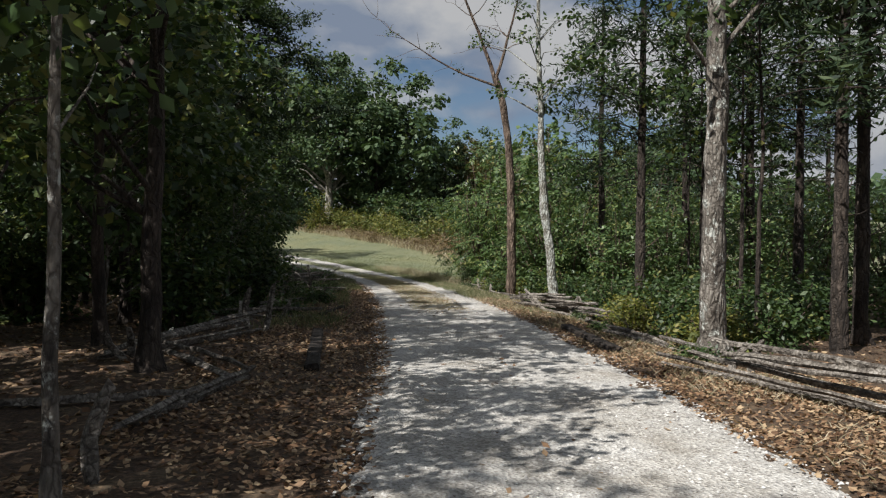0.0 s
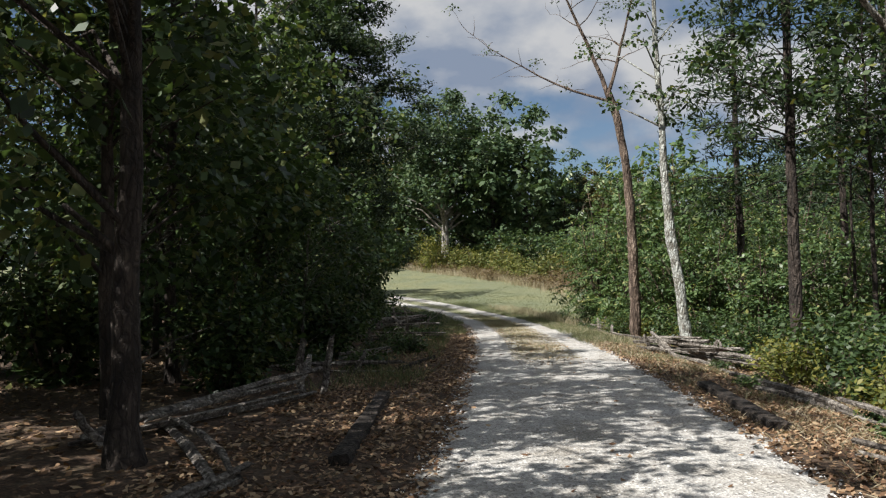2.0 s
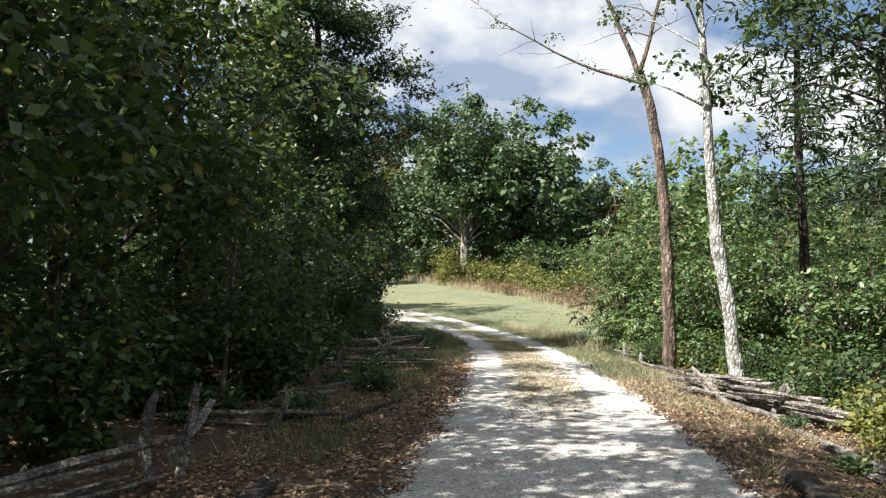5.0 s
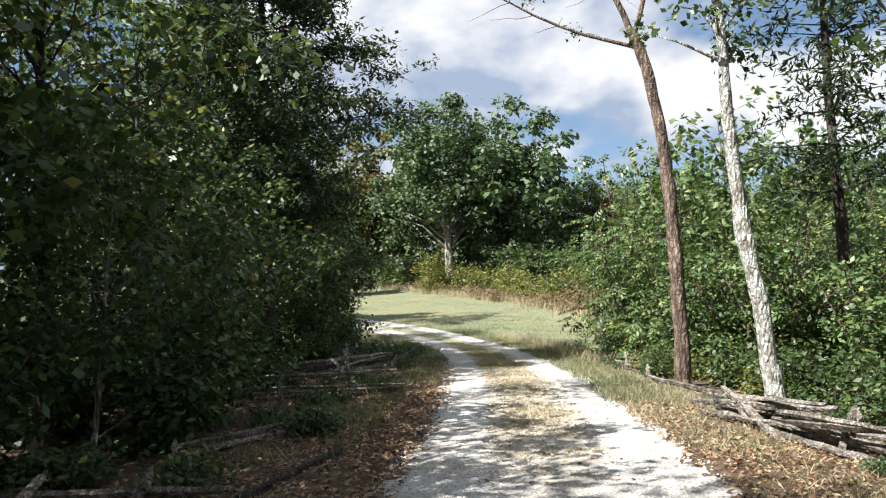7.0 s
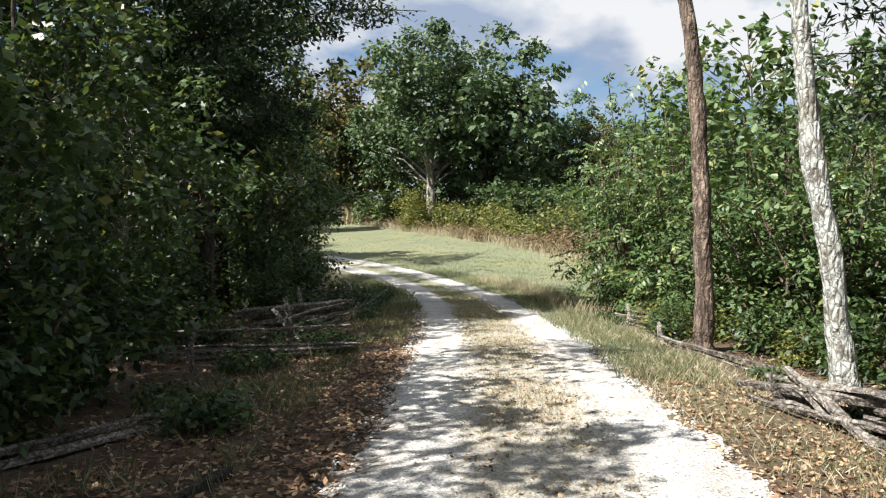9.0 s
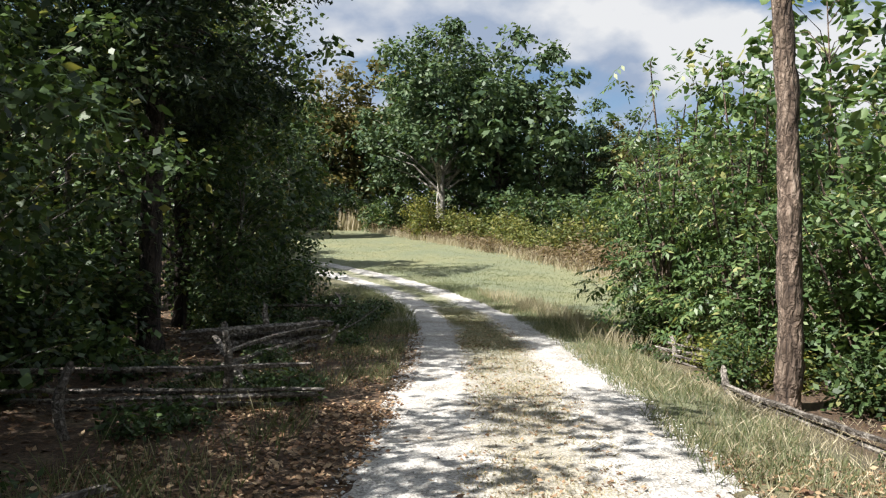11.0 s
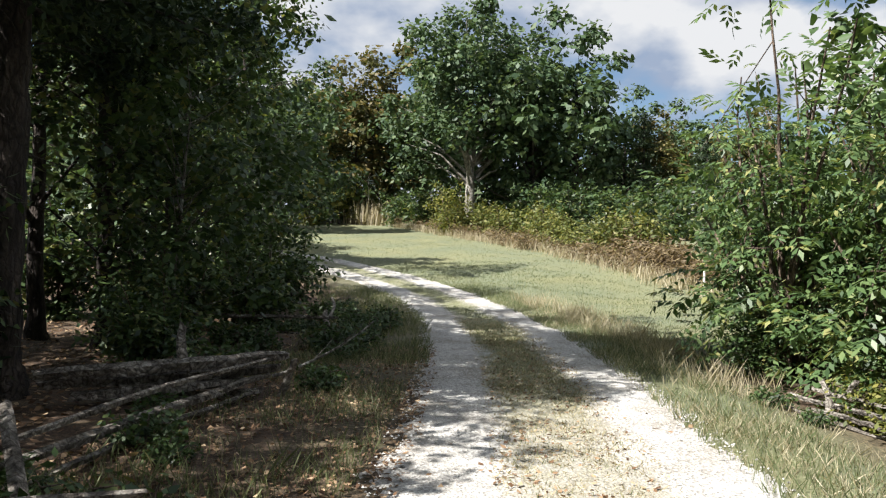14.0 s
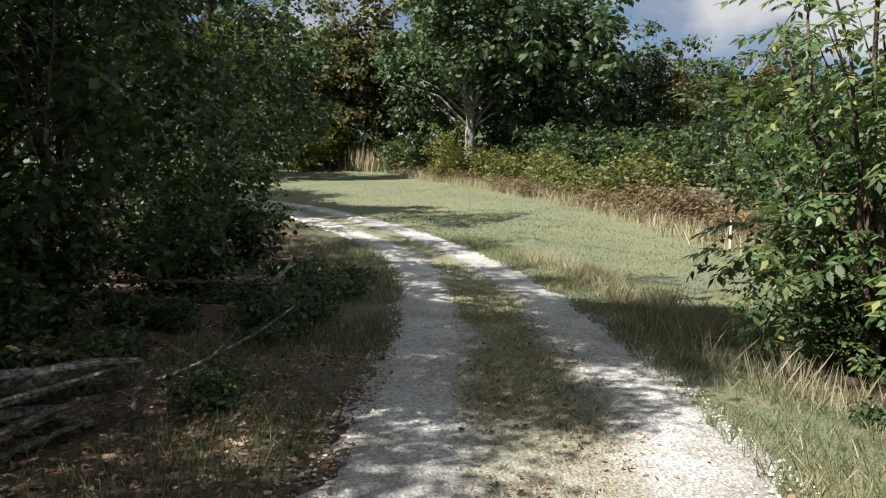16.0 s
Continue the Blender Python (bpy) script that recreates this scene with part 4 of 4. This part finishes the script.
def fence(label, a, b, n, top, seed, wide=0.13, mess=0.08, posts=(), low=0.85):
    """A stack of rails from a to b, sagging, with leaning stakes where they stand."""
    rnd = random.Random(seed)
    base = thing("rail_fence", label, "fence", "split-rail fences")
    base.location = (a[0], a[1], float(land(a[0], a[1])))
    o = Vector(base.location)
    for k in range(n):
        z = wide * 0.4 + (top - wide * 0.8) * k / max(n - 1, 1)
        sag = rnd.uniform(0.0, 0.5)
        ends = []
        for (x, y), high in ((a, low), (b, 1.0)):
            ends.append(Vector((x + rnd.uniform(-mess, mess), y + rnd.uniform(-mess, mess), float(land(x, y)) + max(z * high * (1 - sag * rnd.random()) + rnd.uniform(-0.4, 0.4) * mess, wide * 0.35))) - o)
        d = (ends[1] - ends[0]).normalized()
        e0, e1 = ends[0] + d * rnd.choice((-0.25, -0.1, 0.1, 0.5)), ends[1] + d * rnd.choice((0.25, 0.1, -0.05, -0.4))
        split_rail(e0, e1, wide * rnd.uniform(0.6, 0.95), rnd, base)
    for x, y, h, lx, ly in posts:
        g = float(land(x, y))
        split_rail(Vector((x, y, g - 0.1)) - o, Vector((x + lx, y + ly, g + h)) - o, 0.11, rnd, base, "stake")
    return base


OLD = "low weathered grey split-rail fence, partly collapsed, on leaf litter"
HEAP = "tumbled heap of weathered grey split rails on leaf litter"
for seed, (label, a, b, n, top, wide, mess, posts) in enumerate([
    (OLD, (-2.95, 5.0), (-2.0, 8.3), 4, 0.48, 0.15, 0.07, ((-2.95, 5.3, 0.35, 0.1, -0.3), (-2.8, 4.9, 0.3, -0.2, -0.2), (-2.2, 8.5, 0.72, -0.06, 0.12), (-2.0, 8.5, 0.75, 0.12, 0.1))),
    (OLD, (-2.7, 5.7), (-1.4, 3.8), 2, 0.22, 0.13, 0.05, ()),
    ("fallen grey fence rail lying on the woodland floor", (-1.32, 3.9), (-1.75, 1.5), 2, 0.2, 0.14, 0.08, ()),
    ("fallen grey fence rail lying on the woodland floor", (-3.3, 2.5), (-1.7, 3.1), 1, 0.12, 0.12, 0.03, ((-1.42, 0.6, 0.55, 0.03, 0.12),)),
    ("low grey fence rail in the grass", (-3.5, 11.0), (-1.65, 11.2), 2, 0.24, 0.11, 0.04, ((-2.25, 11.0, 0.4, 0.25, 0.1), (-2.8, 9.5, 0.36, -0.15, 1.6))),
    (HEAP, (-3.0, 13.2), (-2.2, 16.0), 3, 0.22, 0.11, 0.14, ((-2.6, 12.4, 0.35, 0.25, -0.2), (-2.3, 12.5, 0.3, -0.3, 0.1))),
    (OLD, (-4.4, 18.2), (-1.95, 19.5), 4, 0.52, 0.12, 0.05, ((-3.25, 17.5, 0.62, -0.03, 0.03), (-2.85, 19.6, 0.82, 0.0, 0.0), (-2.42, 19.6, 0.62, -0.95, 0.9))),
    (OLD, (-3.3, 20.4), (-3.1, 23.8), 3, 0.5, 0.12, 0.12, ()),
    (HEAP, (-4.7, 22.9), (-3.1, 23.9), 6, 0.5, 0.19, 0.16, ((-3.6, 23.4, 0.75, -0.35, 0.3), (-3.0, 23.9, 0.4, 0.25, -0.1))),
    (OLD, (-7.0, 29.8), (-4.2, 29.3), 2, 0.45, 0.12, 0.06, ()),
    (OLD, (-4.3, 29.6), (-5.6, 33.4), 3, 0.5, 0.12, 0.1, ()),
    (HEAP, (3.5, 4.7), (5.0, 2.2), 8, 0.46, 0.115, 0.24, ((4.45, 5.3, 0.42, 0.22, 0.05), (4.2, 5.2, 0.3, 0.3, 0.2))),
    (OLD, (4.55, 5.5), (4.3, 8.3), 2, 0.24, 0.13, 0.06, ()),
    (OLD, (4.4, 7.9), (3.75, 11.0), 2, 0.2, 0.12, 0.05, ()),
    (HEAP, (3.95, 15.3), (4.6, 13.3), 6, 0.5, 0.15, 0.24, ((4.2, 14.6, 0.45, 0.3, 0.3),)),
    (HEAP, (3.35, 16.8), (4.2, 14.9), 7, 0.6, 0.15, 0.26, ((3.75, 15.0, 0.5, -0.4, 1.5), (4.15, 14.5, 0.5, 0.25, 0.15), (3.4, 16.6, 0.35, -0.2, -0.1), (3.8, 15.6, 0.4, -0.35, 0.9))),
    (OLD, (2.95, 22.0), (3.95, 18.7), 2, 0.22, 0.12, 0.1, ((3.1, 21.8, 0.3, -0.1, 0.5),)),
    (OLD, (4.1, 12.6), (4.4, 9.8), 1, 0.12, 0.12, 0.04, ()),
    (HEAP, (2.55, 25.9), (3.25, 24.4), 4, 0.32, 0.1, 0.16, ((2.7, 25.0, 0.4, 0.1, 0.4), (2.75, 25.6, 0.45, 0.3, -0.5))),
]):
    fence(label, a, b, n, top, 100 + seed, wide, mess, posts, 0.5 if seed == 0 else 0.85)


def timber(label, p, q, wide, high):
    """A squared, rotting timber laid along the drive, sunk a little in the soil."""
    rnd = random.Random(int(100 * p[1]))
    bm = bmesh.new()
    p, q = Vector((*p, float(land(*p)))), Vector((*q, float(land(*q))))
    d = (q - p).normalized()
    s = d.cross(Vector((0, 0, 1))).normalized()
    rings = []
    for k in range(11):
        c = p.lerp(q, k / 10)
        rings.append([bm.verts.new(c + s * wide * u * rnd.uniform(0.42, 0.54) * 1.0 + Vector((0, 0, v * high * rnd.uniform(0.85, 1.05) - (0.03 if v == 0 else 0)))) for u, v in ((-1, 0), (1, 0), (1.05, 0.8), (0.8, 1), (-0.8, 1), (-1.05, 0.8))])
    for r0, r1 in zip(rings, rings[1:]):
        for k in range(6):
            bm.faces.new((r0[k], r1[k], r1[(k + 1) % 6], r0[(k + 1) % 6]))
    bm.faces.new(rings[0])
    bm.faces.new(rings[-1][::-1])
    me = bpy.data.meshes.new("timber")
    bm.to_mesh(me)
    bm.free()
    return tagged(put("timber", me, MAT["tie"]), label, "timber", "edging timbers")


TIE = "dark rotting squared timber lying on leaf litter beside the drive"
timber(TIE, (-1.12, 8.3), (-0.72, 4.6), 0.17, 0.09)
timber(TIE, (-1.2, 13.5), (-1.5, 11.5), 0.07, 0.07)
timber(TIE, (3.0, 9.2), (3.0, 6.0), 0.2, 0.1)

stake = thing("stake", "thin white-painted marker stake in the grass", "stake")
stake.location = (4.0, 41.6, float(land(4.0, 41.6)))
bm = bmesh.new()
bmesh.ops.create_cone(bm, segments=8, cap_ends=True, radius1=0.035, radius2=0.03, depth=0.8, matrix=Matrix.Translation((0, 0, 0.36)))
bmesh.ops.bevel(bm, geom=bm.edges[:], offset=0.006, segments=1)
me = bpy.data.meshes.new("pole")
bm.to_mesh(me)
bm.free()
put("pole", me, MAT["white"], stake)

snag = thing("dead_sapling", "bare grey dead sapling standing in straw grass", "tree")
rnd = np.random.default_rng(5)
tp = trunk_path(4.6, 0.1, rnd, (0.02, 0), 0.02, 1.1)
v, f = tubes([tp] + [limb(on_path(tp, z)[:3], (math.cos(z * 4), math.sin(z * 4), 0.8), 1.1, 0.03, rnd, 0.5) for z in (2.6, 3.2, 3.6, 4.1)], 7)
put("trunk", mesh_from("trunk", v, f), MAT["bark_white"], snag, smooth=True)
stand(snag, -19.2, 84.5)


branch = thing("fallen_branch", "bare pale curved branch lying over the grass", "branch")
rnd = np.random.default_rng(6)
bow = limb((0, 0, 0.05), (0.75, 0.6, 0.25), 1.5, 0.022, rnd, 0.15, -0.5, 8, 0.4)
v, f = tubes([bow, limb(bow[5, :3], (0.8, -0.2, 0.5), 0.5, 0.012, rnd, 0.3), limb(bow[3, :3], (0.2, 0.8, 0.4), 0.4, 0.01, rnd, 0.3)], 6)
put("limb", mesh_from("limb", v, f), MAT["bark_white"], branch, smooth=True)
stand(branch, -3.45, 24.9)
for x, y, turn in ((4.6, 10.6, 200), (-3.6, 15.4, 100)):
    another(branch, x, y, turn, 0.8)


# ---- ground cover ----
def blades(x, y, tall, wide, rnd, lean=0.35):
    """Grass blades: one bent narrow leaf each."""
    n = len(x)
    a = rnd.uniform(0, 2 * np.pi, n)
    h = tall * rnd.uniform(0.45, 1.2, n)
    l = rnd.normal(size=(n, 2)) * lean * h[:, None]
    g = land(x, y)
    w = wide * rnd.uniform(0.7, 1.3, n)
    sx, sy = np.cos(a) * w, np.sin(a) * w
    v = np.stack([np.stack([x - sx, y - sy, g - 0.01], 1), np.stack([x + sx, y + sy, g - 0.01], 1),
                  np.stack([x + sx * 0.7 + l[:, 0] * 0.53, y + sy * 0.7 + l[:, 1] * 0.53, g + h * 0.58], 1), np.stack([x + l[:, 0], y + l[:, 1], g + h], 1)], 1)
    return v.reshape(-1, 3), np.arange(n)[:, None] * 4 + [[0, 1, 2, 3]]


def along(n, y0, y1, o0, o1, rnd, power=1.0, patch=0.0):
    """Places beside the drive, between two distances along it and two offsets from its middle, in patches."""
    y = y0 + (y1 - y0) * rnd.uniform(0, 1, n) ** power
    k = np.interp(y, ROAD[:, 1], np.arange(len(ROAD)))
    i = np.clip(k.astype(int), 0, len(ROAD) - 1)
    o = rnd.uniform(o0, o1, n)
    x, y = np.interp(y, ROAD[:, 1], ROAD[:, 0]) + o * ROAD_WAY[i, 1], y - o * ROAD_WAY[i, 0]
    keep = waves(x * 2.1, y * 2.3) + rnd.normal(size=n) * 0.5 > patch - 1.0
    return x[keep], y[keep]


def stuff(name, parts, material, label, category):
    V, F, o = [], [], 0
    for v, f in parts:
        V.append(v)
        F.append(f + o)
        o += len(v)
    tagged(put(name, mesh_from(name, np.concatenate(V), np.concatenate(F)), MAT[material]), label, category, kind="stuff")


rnd = np.random.default_rng(200)
stuff("grass", [
    blades(*along(21000, 17, 42, 1.2, 2.5, rnd, 1.0, 0.6), 0.12, 0.0035, rnd),
    blades(*along(7000, 8, 20, 1.5, 3.0, rnd, 1.0, 1.7), 0.10, 0.0035, rnd),
    blades(*along(9000, 20.5, 28, -3.6, -1.5, rnd, 1.0, 0.9), 0.13, 0.0035, rnd),
    blades(*along(14000, 27, 42, -3.6, -1.3, rnd, 1.0, 0.5), 0.16, 0.0035, rnd),
    blades(*along(7000, 9, 22, -3.6, -2.0, rnd, 1.0, 1.3), 0.22, 0.0035, rnd),
    blades(*along(20000, 14, 45, -0.5, 0.5, rnd, 0.6, 0.7), 0.05, 0.004, rnd),
    blades(*along(24000, 28, 48, 1.2, 7.5, rnd, 0.9, 0.0), 0.05, 0.008, rnd),
    blades(*along(17000, 40, 74, 1.2, 15.0, rnd, 1.0, 0.0), 0.055, 0.015, rnd),
], "grass", "short green and straw-tinted grass", "grass")
tall_x, tall_y = along(6000, 25.5, 38, 1.8, 3.0, rnd, 1.0, 1.3)
line = soft_line(BRUSH, 0.05)
pick = rnd.integers(0, len(line), 5000)
ex, ey = line[pick, 0] + rnd.normal(size=5000) * 0.4, line[pick, 1] + rnd.normal(size=5000) * 0.4
cx, cy = -18.6 + rnd.normal(size=500) * 1.1, 84.3 + rnd.normal(size=500) * 0.5
stuff("dry_grass", [
    blades(tall_x, tall_y, 0.36, 0.003, rnd, 0.28),
    blades(ex, ey, 0.55, 0.014, rnd, 0.25),
    blades(cx, cy, 2.1, 0.05, rnd, 0.12),
    blades(*along(12000, 3, 24, 1.5, 4.2, rnd, 1.0, 0.9), 0.08, 0.003, rnd, 0.8),
    blades(*along(5000, -1, 8, 1.6, 4.2, rnd, 1.0, 0.6), 0.06, 0.003, rnd, 1.1),
    blades(*along(9000, 15, 36, 1.25, 3.0, rnd, 1.0, 0.7), 0.12, 0.003, rnd, 0.5),
    blades(*along(34000, 13, 34, -0.6, 0.7, rnd, 1.0, 0.1), 0.04, 0.005, rnd, 0.9),
], "straw", "dry straw-coloured grass", "grass")


def fallen(n, y0, y1, o0, o1, size, rnd, power=1.0, patch=0.0):
    x, y = along(n, y0, y1, o0, o1, rnd, power, patch)
    p = np.stack([x, y, land(x, y) + rnd.uniform(0.008, 0.04, len(x))], 1)
    return leaves(p, size, rnd, 1.6, 0.6, False)


stuff("leaf_litter", [
    fallen(32000, -6, 18, 1.35, 4.6, 0.055, rnd, 1.0, 0.2),
    fallen(15000, -2, 9, 1.3, 4.4, 0.05, rnd, 1.0, 0.0),
    fallen(6000, -6, 26, 4.0, 9.0, 0.10, rnd, 1.0, 0.2),
    fallen(32000, -6, 20, -3.4, -1.25, 0.055, rnd, 1.0, 0.2),
    fallen(11000, 19, 29, -3.8, -1.2, 0.05, rnd, 1.0, 0.3),
    fallen(18000, -6, 34, -9.0, -3.0, 0.08, rnd, 1.0, 0.2),
    fallen(1300, -4, 24, -1.3, 1.3, 0.06, rnd, 1.0, 0.9),
    fallen(6000, 12, 30, -0.6, 0.7, 0.045, rnd, 1.0, 0.6),
], "litter", "fallen dry brown oak leaves", "leaves")

# loose stones on the drive
x, y = along(14000, -2.5, 30, -1.45, 1.45, rnd, 1.0, -0.3)
ex_, ey_ = along(2200, -2.5, 32, 1.25, 1.5, rnd, 1.0, -0.3)
fx_, fy_ = along(1800, -2.5, 32, -1.5, -1.25, rnd, 1.0, -0.3)
x, y = np.r_[x, ex_, fx_], np.r_[y, ey_, fy_]
lanes = (np.abs(road_off(x, y)) > 0.6) | (y < 13)
x, y = x[lanes], y[lanes]
s = rnd.uniform(0.005, 0.017, len(x))
u = np.array([(1, 0, 0), (0, 1, 0), (-1, 0, 0), (0, -1, 0), (0, 0, 0.75), (0, 0, -0.5)], float)
jit = rnd.uniform(0.7, 1.3, (len(x), 6, 1))
turn = rnd.uniform(0, 6.3, len(x))
c, sn = np.cos(turn)[:, None], np.sin(turn)[:, None]
v = u[None] * jit * s[:, None, None]
v = np.stack([v[..., 0] * c - v[..., 1] * sn + x[:, None], v[..., 0] * sn + v[..., 1] * c + y[:, None], v[..., 2] + (land(x, y) + np.where(np.abs(road_off(x, y)) < 1.3, 0.022, 0.006))[:, None]], -1)
f = np.array([(0, 1, 4), (1, 2, 4), (2, 3, 4), (3, 0, 4)])
f = (np.arange(len(x))[:, None, None] * 6 + f[None]).reshape(-1, 3)
tagged(put("gravel", mesh_from("gravel", v.reshape(-1, 3), f), MAT["stone"]), "loose pale crushed limestone pieces", "gravel", kind="stuff")
